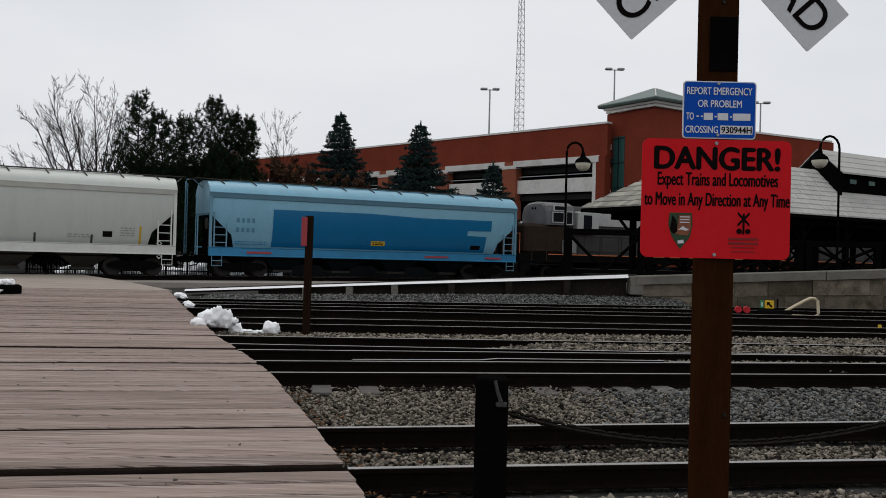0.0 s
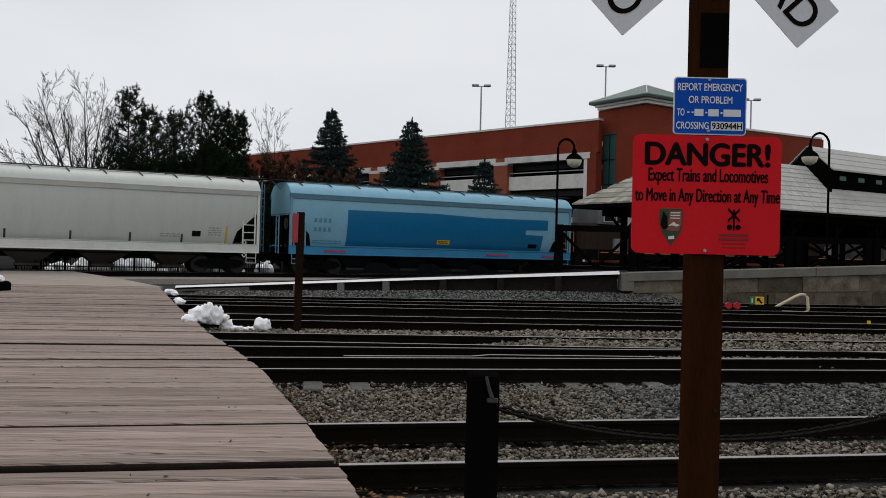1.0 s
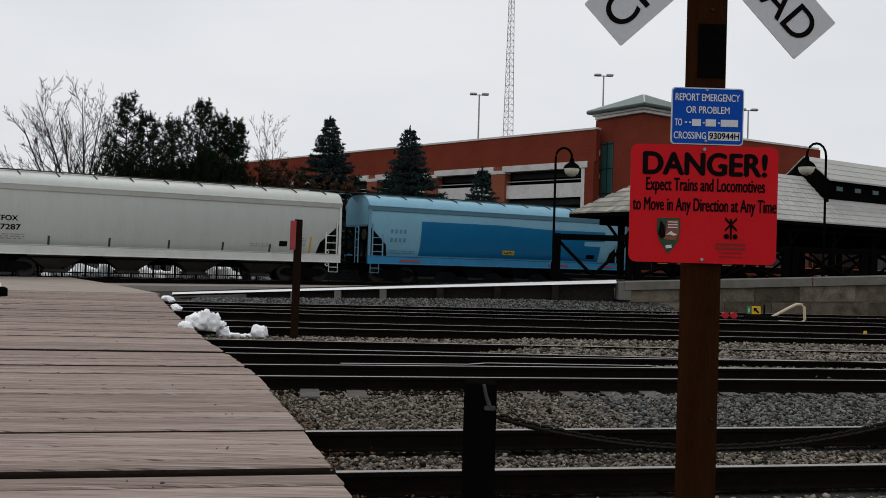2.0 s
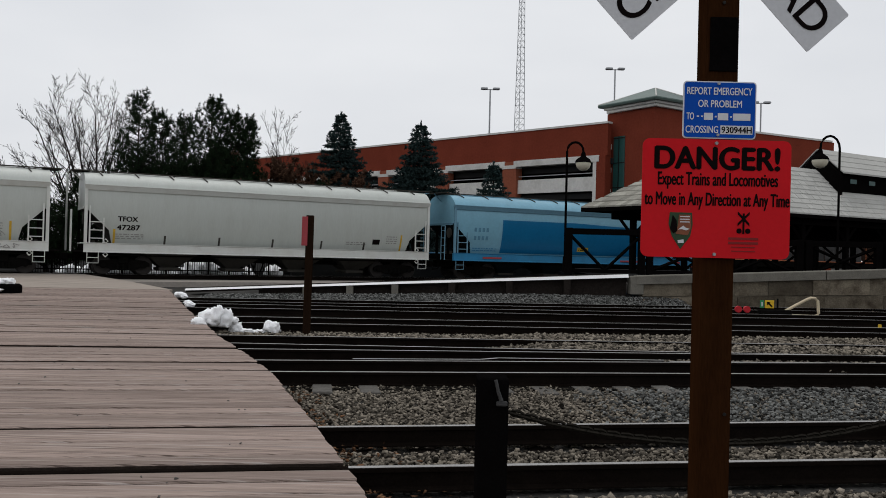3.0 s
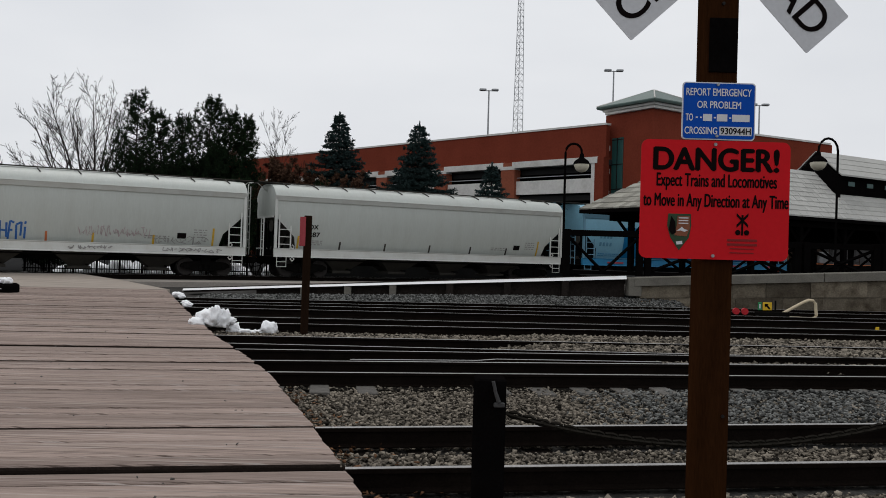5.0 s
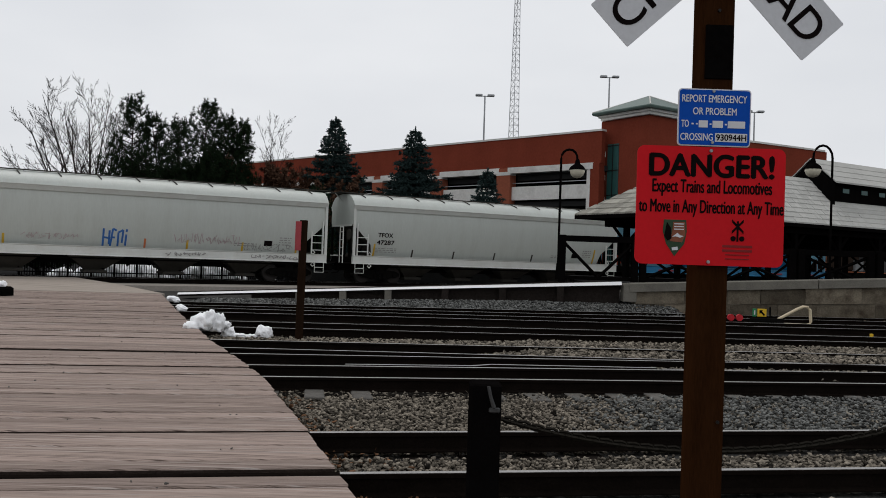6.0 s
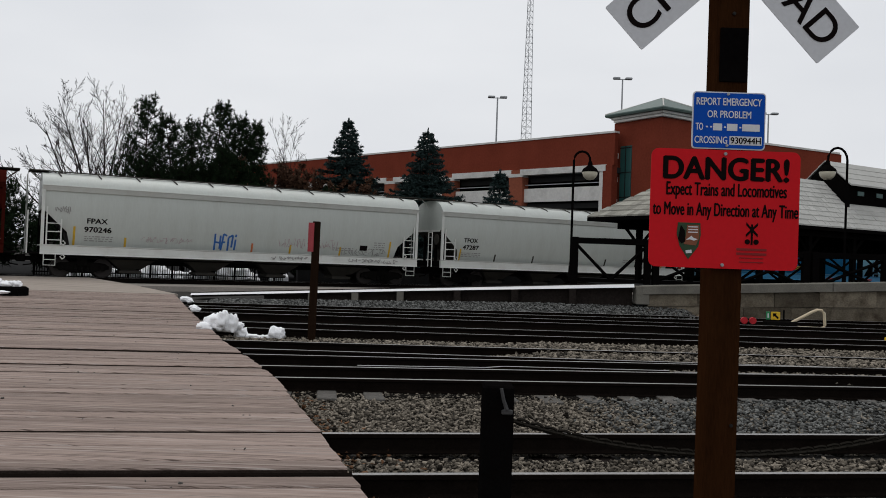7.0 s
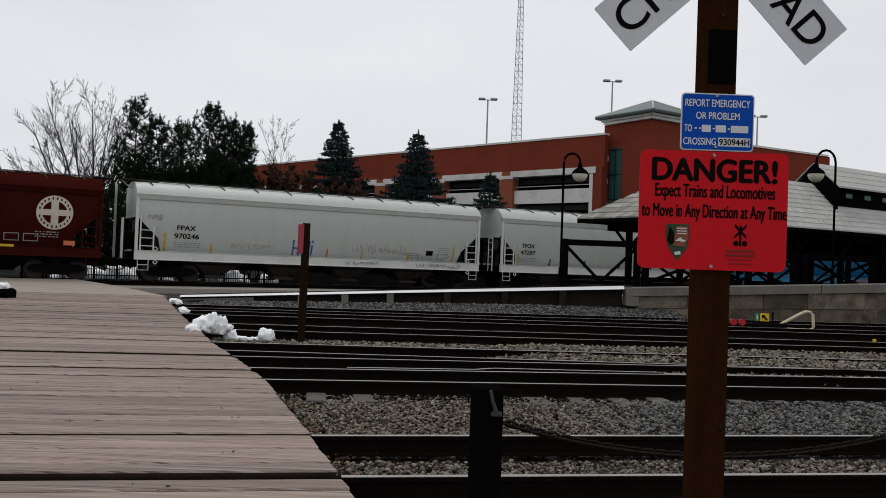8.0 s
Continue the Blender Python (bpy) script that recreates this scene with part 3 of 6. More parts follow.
        part("crossover_walk", Shape().box(min(end + sg * 0.3, o), max(end + sg * 0.3, o), 0.75, W - 0.75, 4.755, 4.785), M_UNDER_GREY, car)
        part("walk_bracket", Shape().tube([(o + sg * 0.05, W / 2, 4.75), (end, W / 2, 4.35)], 0.025, 5), trim, car)
        part("end_rib", Shape().box(min(end - sg * 0.03, end), max(end - sg * 0.03, end), 0.16, W - 0.16, 3.02, 3.12), trim, car)
        # supports and brake gear under the end slope
        sup = Shape()
        for y in (0.55, W / 2 - 0.35, W / 2 + 0.35, W - 0.55):
            sup.box(min(end + sg * 0.25, end + sg * 0.37), max(end + sg * 0.25, end + sg * 0.37), y - 0.05, y + 0.05, 1.2, 3.05)
        sup.tube([(end + sg * 0.45, 0.6, 1.25), (end + sg * 0.85, 0.6, 2.2)], 0.05, 6)
        part("end_support", sup, M_UNDER, car)
        part("brake_cylinder", Shape().tube([(end + sg * 0.5, 1.2, 1.45), (end + sg * 0.5, 2.0, 1.45)], 0.18, 10), M_UNDER_GREY, car)
        cp = Shape()
        cp.box(min(end, end - sg * 0.62), max(end, end - sg * 0.62), W / 2 - 0.09, W / 2 + 0.09, 0.78, 0.98, 0.02)
        cp.box(min(end - sg * 0.50, end - sg * 0.74), max(end - sg * 0.50, end - sg * 0.74), W / 2 - 0.17, W / 2 + 0.17, 0.72, 1.04, 0.04)
        part("coupler", cp, M_UNDER, car)
        part("air_hose", Shape().tube([(end, W / 2 - 0.3, 0.95), (end - sg * 0.3, W / 2 - 0.32, 0.62), (end - sg * 0.6, W / 2 - 0.25, 0.58)], 0.03, 5), M_UNDER, car)
        truck(car, end + sg * 1.75)
    # roof walk on brackets, hatch bars
    walkway = Shape()
    for y in (0.92, W - 1.22):
        walkway.box(0.15, L - 0.15, y, y + 0.30, 4.755, 4.79)
    part("roof_walk", walkway, M_UNDER_GREY, car, "thin steel roof walkway")
    for i in range(bars):
        x = 0.75 + (L - 1.5) * i / (bars - 1)
        part("roof_bar", Shape().tube([(x, 0.34, 4.53), (x - 0.06, 0.52, 4.62), (x - 0.10, 0.75, 4.70), (x - 0.10, 1.1, 4.78)], 0.03, 5), M_UNDER_GREY, car)
    for i in range(5):
        x = 1.2 + (L - 2.4) * i / 5
        part("hatch_cover", Shape().box(x, x + (L - 2.4) / 5 - 0.12, W / 2 - 0.26, W / 2 + 0.26, 4.66, 4.76, 0.02), trim, car)
    # outlets, body colour with their shade put into a darker tone
    for i in range(4):
        xc = 3.85 + (L - 7.7) * i / 3
        s = Shape().loft([[(xc + a * hx, W / 2 + b * hy, z) for a, b in ((-1, -1), (1, -1), (1, 1), (-1, 1))] for hx, hy, z in ((1.28, 1.45, 1.20), (1.15, 1.35, 1.05), (0.42, 0.6, 0.48), (0.40, 0.55, 0.40))])
        hp = part("hopper_bottom", s, under, car)
        part("outlet_gate", Shape().box(xc - 0.5, xc + 0.5, W / 2 - 0.75, W / 2 + 0.75, 0.32, 0.44, 0.02), M_UNDER_GREY, hp)
        part("gate_shaft", Shape().tube([(xc + 0.3, 0.25, 0.52), (xc + 0.3, W / 2 - 0.5, 0.52)], 0.03, 6), M_UNDER, hp)
    part("brake_pipe", Shape().tube([(0.2, 0.25, 0.98), (L - 0.2, 0.25, 0.98)], 0.03, 5), M_UNDER, car)
    part("hand_brake", Shape().tube([(-0.03, 0.55, 2.6), (0.02, 0.55, 2.6)], 0.28, 14), M_UNDER_GREY, car)
    return car, body


def bars_of_writing(name, x0, x1, z0, z1, material, car, rows=2, seed=1, y=-0.012):
    """Small stencilled lines that cannot be read."""
    rnd = random.Random(seed)
    s = Shape()
    for r in range(rows):
        z = z1 - (z1 - z0) * (r + 0.5) / rows
        x = x0
        while x < x1:
            w = rnd.uniform(0.05, 0.22)
            s.box(x, min(x + w, x1), y, y + 0.004, z - 0.022, z + 0.022)
            x += w + rnd.uniform(0.03, 0.09)
    return tagged(part(name, s, material, car), kind="stuff")


def scrawl(name, x0, x1, z0, z1, material, car, n=9, seed=1, r=0.022, y=-0.012):
    """Sprayed strokes that cannot be read."""
    rnd = random.Random(seed)
    s = Shape()
    for i in range(n):
        x = x0 + (x1 - x0) * (i + 0.5) / n
        pts = [(x + rnd.uniform(-0.5, 0.5) * (x1 - x0) / n * 1.6, rnd.uniform(z0, z1)) for _ in range(4)]
        for (a, b), (c, d) in zip(pts, pts[1:]):
            dx, dz = c - a, d - b
            k = math.hypot(dx, dz) or 1
            ux, uz = -dz / k * r, dx / k * r
            s.prism([(a + ux, b + uz), (a - ux, b - uz), (c - ux, d - uz), (c + ux, d + uz)], "y", y - 0.0004 * i, y + 0.004)
    return tagged(part(name, s, material, car), kind="stuff")


def posts_on_side(car, xs, material, z0=1.52, z1=1.92):
    for x in xs:
        part("side_stripe", Shape().box(x - 0.045, x + 0.045, -0.012, 0.03, z0, z1), material, car)


def blue_car():
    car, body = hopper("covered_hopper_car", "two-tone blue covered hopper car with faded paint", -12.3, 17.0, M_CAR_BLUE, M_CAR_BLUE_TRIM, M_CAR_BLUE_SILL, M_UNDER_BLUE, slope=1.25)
    x0 = 12.3
    outline = [(-9.22 + x0, 1.57), (2.80 + x0, 1.57), (2.83 + x0, 2.45), (1.62 + x0, 2.47), (1.62 + x0, 2.73), (3.1 + x0, 2.76), (3.1 + x0, 3.34), (-1.1 + x0, 3.31), (-4.2 + x0, 3.42), (-9.22 + x0, 3.40)]
    part("paint_panel", Shape().prism(outline, "y", -0.010, 0.05), M_CAR_DEEP, car, "deep blue painted panel with a notched edge")
    part("warning_label", Shape().box(-3.98 + x0, -3.20 + x0, -0.015, 0.02, 1.78, 2.02), M_YELLOW, car, "small yellow label")
    bars_of_writing("label_writing", -3.9 + x0, -3.3 + x0, 1.82, 1.98, M_INK, car, 2, 3, -0.018)
    for k in range(4):
        part("car_mark", Shape().box(-11.0 + x0 + k * 0.25, -10.86 + x0 + k * 0.25, -0.012, 0.0, 2.70, 2.92), M_MARK_BLUE, car)
    for k in range(4):
        part("car_mark", Shape().box(-11.0 + x0 + k * 0.25, -10.86 + x0 + k * 0.25, -0.012, 0.0, 2.25, 2.47), M_MARK_BLUE, car)
    bars_of_writing("stencil", -11.0 + x0, -9.5 + x0, 1.62, 1.85, M_CAR_BLUE_SILL, car, 2, 7)
    part("consolidated_stencil", Shape().box(1.9 + x0, 2.5 + x0, -0.016, 0.02, 1.72, 1.95), M_INK, car)
    for a, b in ((-10.5, -9.3), (-1.0, 0.4), (2.7, 3.7)):
        part("reflector", Shape().box(a + x0, b + x0, -0.078, -0.05, 1.23, 1.33), M_STAKE_RED, car)
    return car


def white_car(name_s0, length, mark, number, seed, tx=1.84):
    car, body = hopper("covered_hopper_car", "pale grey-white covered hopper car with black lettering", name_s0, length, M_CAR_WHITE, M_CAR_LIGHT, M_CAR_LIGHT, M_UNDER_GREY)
    lettering(mark, tx, 2.62, 0.84, 0.22, -0.012, M_INK, car, "car_mark", 0.05)
    lettering(number, tx + 0.04, 2.24, 0.98 if len(number) < 6 else 1.12, 0.23, -0.012, M_INK, car, "car_number", 0.05)
    bars_of_writing("stencil", tx - 0.5, tx + 0.7, 1.70, 1.98, M_DECAL_GREY, car, 3, seed)
    rnd = random.Random(seed)
    part("route_plate", Shape().box(length - 3.15, length - 2.75, -0.014, 0.02, 1.82, 2.08), M_INK, car, "small black plate")
    bars_of_writing("stencil", length - 4.6, length - 3.5, 1.75, 1.95, M_DECAL_GREY, car, 2, seed + 3)
    bars_of_writing("stencil", length - 2.4, length - 1.8, 1.85, 2.3, M_DECAL_GREY, car, 4, seed + 4)
    for x in (0.9, length - 0.75):
        part("jacking_ring", Shape().tube([(x, -0.10, 1.50), (x - 0.1, -0.10, 1.60), (x, -0.10, 1.70), (x + 0.1, -0.10, 1.60), (x, -0.10, 1.50)], 0.03, 5), M_CAR_LIGHT, car)
        part("jacking_ring", Shape().tube([(x, -0.10, 0.90), (x - 0.1, -0.10, 1.0), (x, -0.10, 1.10), (x + 0.1, -0.10, 1.0), (x, -0.10, 0.90)], 0.03, 5), M_CAR_LIGHT, car)
    return car


def brown_car():
    car, body = hopper("covered_hopper_car", "oxide-brown covered hopper car with a round cream emblem", -51.6 - 17.0, 17.0, M_CAR_BROWN, M_CAR_BROWN, M_CAR_BROWN, M_UNDER)
    cx, cz = 17.0 - 1.95, 3.0
    em = Shape()
    ringp = [(cx + r * math.cos(2 * math.pi * k / 36), cz + r * math.sin(2 * math.pi * k / 36)) for r in (0.74, 0.50) for k in range(36)]
    for y in (-0.012, 0.01):
        em.v += [(p[0], y, p[1]) for p in ringp]
    for k in range(36):
        j = (k + 1) % 36
        em.f += [(k, j, 36 + j, 36 + k), (72 + k, 72 + 36 + k, 72 + 36 + j, 72 + j), (k, 72 + k, 72 + j, j), (36 + k, 36 + j, 108 + j, 108 + k)]
    emb = part("emblem_ring", em, M_CREAM, car, "round cream emblem with a cross")
    part("emblem_cross", Shape().box(cx - 0.15, cx + 0.15, -0.015, 0.01, cz - 0.5, cz + 0.5), M_CREAM, emb)
    part("emblem_cross", Shape().box(cx - 0.5, cx + 0.5, -0.0165, 0.01, cz - 0.13, cz + 0.13), M_CREAM, emb)
    s = Shape()
    for k in range(22):
        a = 2 * math.pi * k / 22
        if abs(math.sin(a)) > 0.25:
            px, pz = cx + 0.62 * math.cos(a), cz + 0.62 * math.sin(a)
            s.box(px - 0.03, px + 0.03, -0.016, 0.0, pz - 0.055, pz + 0.055)
    tagged(part("emblem_writing", s, M_CAR_BROWN, emb), kind="stuff")
    for x in (17 - 3.9, 17 - 3.15):
        fr = Shape()
        fr.box(x, x + 0.6, -0.012, 0.01, 1.72, 1.76).box(x, x + 0.6, -0.012, 0.01, 2.02, 2.06).box(x, x + 0.04, -0.012, 0.01, 1.76, 2.02).box(x + 0.56, x + 0.6, -0.012, 0.01, 1.76, 2.02)
        part("stencil_frame", fr, M_DECAL_GREY, car)
    part("reflector", Shape().box(17 - 1.55, 17 - 1.1, -0.078, 0.34, 1.6, 1.8), M_ORANGE, car, "orange reflective strip")
    part("reflector", Shape().box(17 - 4.1, 17 - 3.5, -0.078, -0.05, 1.45, 1.56), M_YELLOW, car)
    bars_of_writing("stencil", 17 - 2.7, 17 - 1.7, 1.9, 2.2, M_DECAL_GREY, car, 3, 9)
    return car


def locomotive(s0, label):
    """Diesel switcher: end platform with railings, tan end hood, cab, long hood."""
    car = thing("locomotive", label, "locomotive", "cars of the train")
    ROLLING.append((car, s0))
    L, W = 17.5, 3.0
    part("frame", Shape().box(0.0, L, 0.0, W, 1.15, 1.62, 0.03), M_UNDER, car)
    part("sill_stripe", Shape().box(1.9, L - 0.3, -0.012, 0.02, 1.58, 1.63), M_ORANGE, car, "thin orange stripe")
    part("fuel_tank", Shape().box(5.5, 10.5, 0.25, W - 0.25, 0.45, 1.15, 0.12), M_UNDER, car)
    part("nose", Shape().box(0.45, 3.75, 0.2, W - 0.2, 1.62, 3.34, 0.16), M_LOCO_TAN, car, "grimy brown hood below the cab")
    cab = Shape().loft([[(x, y, z) for y, z in ((0.10 + k, 3.30), (0.10 + k, 4.10 - k), (0.28 + k, 4.42 - k), (0.75, 4.62 - k), (W / 2, 4.68 - k), (W - 0.75, 4.62 - k), (W - 0.28 - k, 4.42 - k), (W - 0.10 - k, 4.10 - k), (W - 0.10 - k, 3.30))]
                        for x, k in ((1.85, 0.14), (1.94, 0.04), (2.05, 0.0), (3.75, 0.0))])
    cab = part("cab", cab, M_LOCO_CAB, car, "grey rounded cab with dark windows")
    for i, (x0, x1, z0, z1) in enumerate(((2.22, 2.95, 3.48, 4.00), (3.16, 3.55, 3.38, 4.06), (2.30, 2.98, 4.16, 4.38))):
        w = part("window", Shape().prism(rounded(x0, x1, z0, z1, 0.08), "y", 0.06, 0.14), M_GLASS_DARK, cab)
        fr = Shape()
        for a, b, c, d in ((x0 - 0.05, x1 + 0.05, z0 - 0.05, z0), (x0 - 0.05, x1 + 0.05, z1, z1 + 0.05), (x0 - 0.05, x0, z0, z1), (x1, x1 + 0.05, z0, z1)):
            fr.box(a, b, 0.04, 0.11, c, d)
        part("window_frame", fr, M_LOCO_TRIM, w)
    for y0, y1 in ((0.35, 1.1), (1.9, 2.65)):
        part("window", Shape().box(1.885, 1.94, y0, y1, 3.55, 4.05), M_GLASS_DARK, cab)
        part("number_board", Shape().box(1.87, 1.94, y0 + 0.1, y1 - 0.1, 4.18, 4.36), M_GLASS_DARK, cab)
    for y in (1.35, 1.65):
        hl = Shape().tube([(1.82, y, 4.28), (1.96, y, 4.28)], 0.08, 12)
        part("headlight", hl, M_GLASS_DARK, cab)
    hood = Shape().loft([[(x, y, z) for y, z in ((0.62, 1.62), (0.62, 4.2), (0.8, 4.45), (W / 2, 4.52), (W - 0.8, 4.45), (W - 0.62, 4.2), (W - 0.62, 1.62))] for x in (3.75, L - 0.9)])
    hood = part("long_hood", hood, M_LOCO_DARK, car, "dark long hood with doors")
    for i in range(9):
        x = 4.9 + i * 1.28
        part("hood_door", Shape().box(x, x + 1.14, 0.585, 0.63, 1.8, 3.6, 0.01), M_LOCO_DARK, hood)
        if i % 2 == 0:
            part("louvre", Shape().box(x, x + 1.14, 0.56, 0.62, 3.75, 4.15, 0.01), M_LOCO_GREY, hood)
    part("air_box", Shape().box(4.05, 5.6, 0.15, 0.9, 2.9, 4.15, 0.06), M_LOCO_TRIM, car, "light grey equipment box")
    part("box_door", Shape().box(4.45, 5.05, 0.13, 0.16, 3.0, 3.95, 0.01), M_GLASS_DARK, car, "dark open hatch")
    part("grille", Shape().box(5.75, 9.0, 0.50, 0.62, 3.35, 4.1, 0.02), M_LOCO_TRIM, car, "pale grille panel")
    part("battery_box", Shape().box(3.0, 3.9, 0.02, 0.5, 1.68, 2.45, 0.03), M_LOCO_GREY, car)
    for i in range(4):
        part("exhaust_stack", Shape().box(6 + i * 1.6, 6.5 + i * 1.6, 1.3, 1.7, 4.5, 4.75, 0.03), M_LOCO_DARK, hood)
    rail = Shape()
    for x, y in ((0.08, 0.2), (0.08, W - 0.2), (0.08, 1.0), (0.08, 2.0)):
        rail.tube([(x, y, 1.6), (x, y, 2.75)], 0.022, 5)
    rail.tube([(0.08, 0.2, 2.75), (0.08, W - 0.2, 2.75)], 0.022, 5)
    part("end_railing", rail, M_ORANGE, car)
    for x in (0.75, 1.75):
        part("grab_iron", Shape().tube([(x + 0.02, -0.02, 1.2), (x, -0.03, 2.6), (x + (0.25 if x > 1 else -0.25), 0.0, 3.05), (x + (0.3 if x > 1 else -0.35), 0.2, 3.1)], 0.026, 5), M_LOCO_TAN, car)
    for i in range(8):
        x = 4 + i * 1.6
        part("stanchion", Shape().tube([(x, 0.05, 1.62), (x, 0.05, 2.7)], 0.02, 5), M_LOCO_TAN, car)
    part("handrail", Shape().tube([(3.8, 0.05, 2.7), (L - 0.5, 0.05, 2.7)], 0.022, 5), M_LOCO_TAN, car)
    part("steps", Shape().box(0.05, 0.65, 0.0, 0.3, 0.55, 1.15, 0.02), M_UNDER, car)
    cp = Shape().box(-0.62, 0, W / 2 - 0.09, W / 2 + 0.09, 0.78, 0.98, 0.02).box(-0.74, -0.5, W / 2 - 0.17, W / 2 + 0.17, 0.72, 1.04, 0.04)
    part("coupler", cp, M_UNDER, car)
    for x in (3.2, L - 3.2):
        truck(car, x)
    return car


def train():
    blue_car()
    tf = white_car(-30.8, 17.0, "TFOX", "47287", 3)
    posts_on_side(tf, (3.5, 6.0, 8.6, 11.1, 13.4), M_UNDER_GREY)
    posts_on_side(tf, (1.28,), M_YELLOW, 1.52, 2.15)
    posts_on_side(tf, (15.45,), M_YELLOW, 1.52, 2.35)
    fp = white_car(-50.2, 18.0, "FPAX", "970246", 8, 2.28)
    posts_on_side(fp, (1.35, 16.5), M_YELLOW, 1.52, 2.35)
    posts_on_side(fp, (3.5, 11.2, 13.8), M_YELLOW, 1.52, 1.95)
    posts_on_side(fp, (9.3,), M_ORANGE, 1.52, 1.95)
    for k, strokes in enumerate((((0, 0, 0, 1), (0.25, 0.1, 0.25, 0.9), (0, 0.5, 0.25, 0.45)), ((0.02, 0, 0.1, 1), (0.1, 1, 0.26, 0.9), (0.06, 0.5, 0.2, 0.5)),
                                 ((0.05, 0, 0.05, 0.8), (0.05, 0.8, 0.25, 0.95), (0.25, 0.95, 0.22, 0.2)), ((0.08, 0.05, 0.1, 0.7), (0.1, 0.85, 0.12, 1.0)))):
        s = Shape()
        for i, (a, b, c, d) in enumerate(strokes):
            a, c, b, d = 7.5 + 0.29 * k + a, 7.5 + 0.29 * k + c, 1.55 + 0.78 * b, 1.55 + 0.78 * d
            h = math.hypot(c - a, d - b)
            ux, uz = -(d - b) / h * 0.042, (c - a) / h * 0.042
            s.prism([(a + ux, b + uz), (a - ux, b - uz), (c - ux, d - uz), (c + ux, d + uz)], "y", -0.012 - 0.0006 * i, 0.004)
        part("blue_graffiti", s, M_DECAL_BLUE, fp, "blue sprayed strokes")
    scrawl("faded_graffiti", 10.6, 13.6, 1.80, 2.28, M_DECAL_PINK, fp, 26, 3, 0.010)
    scrawl("faded_graffiti", 13.9, 16.3, 1.55, 1.95, M_DECAL_GREY, fp, 16, 4, 0.012)
    scrawl("faded_graffiti", 4.2, 6.4, 1.75, 2.05, M_DECAL_PINK, fp, 16, 5, 0.008)
    scrawl("faded_graffiti", 0.55, 1.2, 2.88, 3.22, M_DECAL_GREY, fp, 9, 6, 0.012)
    scrawl("sill_graffiti", 10.2, 12.0, 1.2, 1.4, M_DECAL_GREY, fp, 12, 7, 0.016, -0.078)
    scrawl("sill_graffiti", 14.2, 16.8, 1.2, 1.4, M_DECAL_GREY, fp, 15, 8, 0.016, -0.078)
    brown_car()
    for car, s0 in ROLLING:
        lay_markings(car)
    locomotive(5.0, "grey diesel locomotive with a rounded cab, coupled to the hopper cars")
    locomotive(23.9, "grey diesel locomotive at the head of the train")


def motions():
    """The whole train rolls along its track at a steady speed; its wheels turn."""
    for car, s0 in ROLLING:
        rows = []
        for k in range(0, 17):
            t = k * 0.5
            p = on_line(s0 + SPEED * t)
            rows.append((t, pose(p.x, p.y, p.z, 0, GRADE, HEAD)))
        walk(car, rows)
    per = math.degrees(SPEED / WHEEL_R)
    for i, (w, x) in enumerate(WHEELS):
        walk(w, [(k * 0.1, pose(x, 0, RAIL_Z + WHEEL_R, 0, per * k * 0.1 + 17 * i, 0)) for k in range(81)])


def train_track():
    t = thing("railway_track", "main line track on a dark ballast bed beneath the train", "railway track", "tracks of the yard", "structure")
    for off in (0.80, 2.30):
        rail_part(on_line(-75, off, RAIL_Z), on_line(75, off, RAIL_Z), t)
    q = [on_line(-75, -0.1), on_line(75, -0.1), on_line(75, 3.3), on_line(-75, 3.3)]
    # bed colour carries the shade under the train
    part("trackbed", Shape().loft([[(p.x, p.y, p.z + dz) for p in q] for dz in (-0.35, -0.08)]), M_OIL_SHADE, t, "dark oily trackbed with shade painted in")


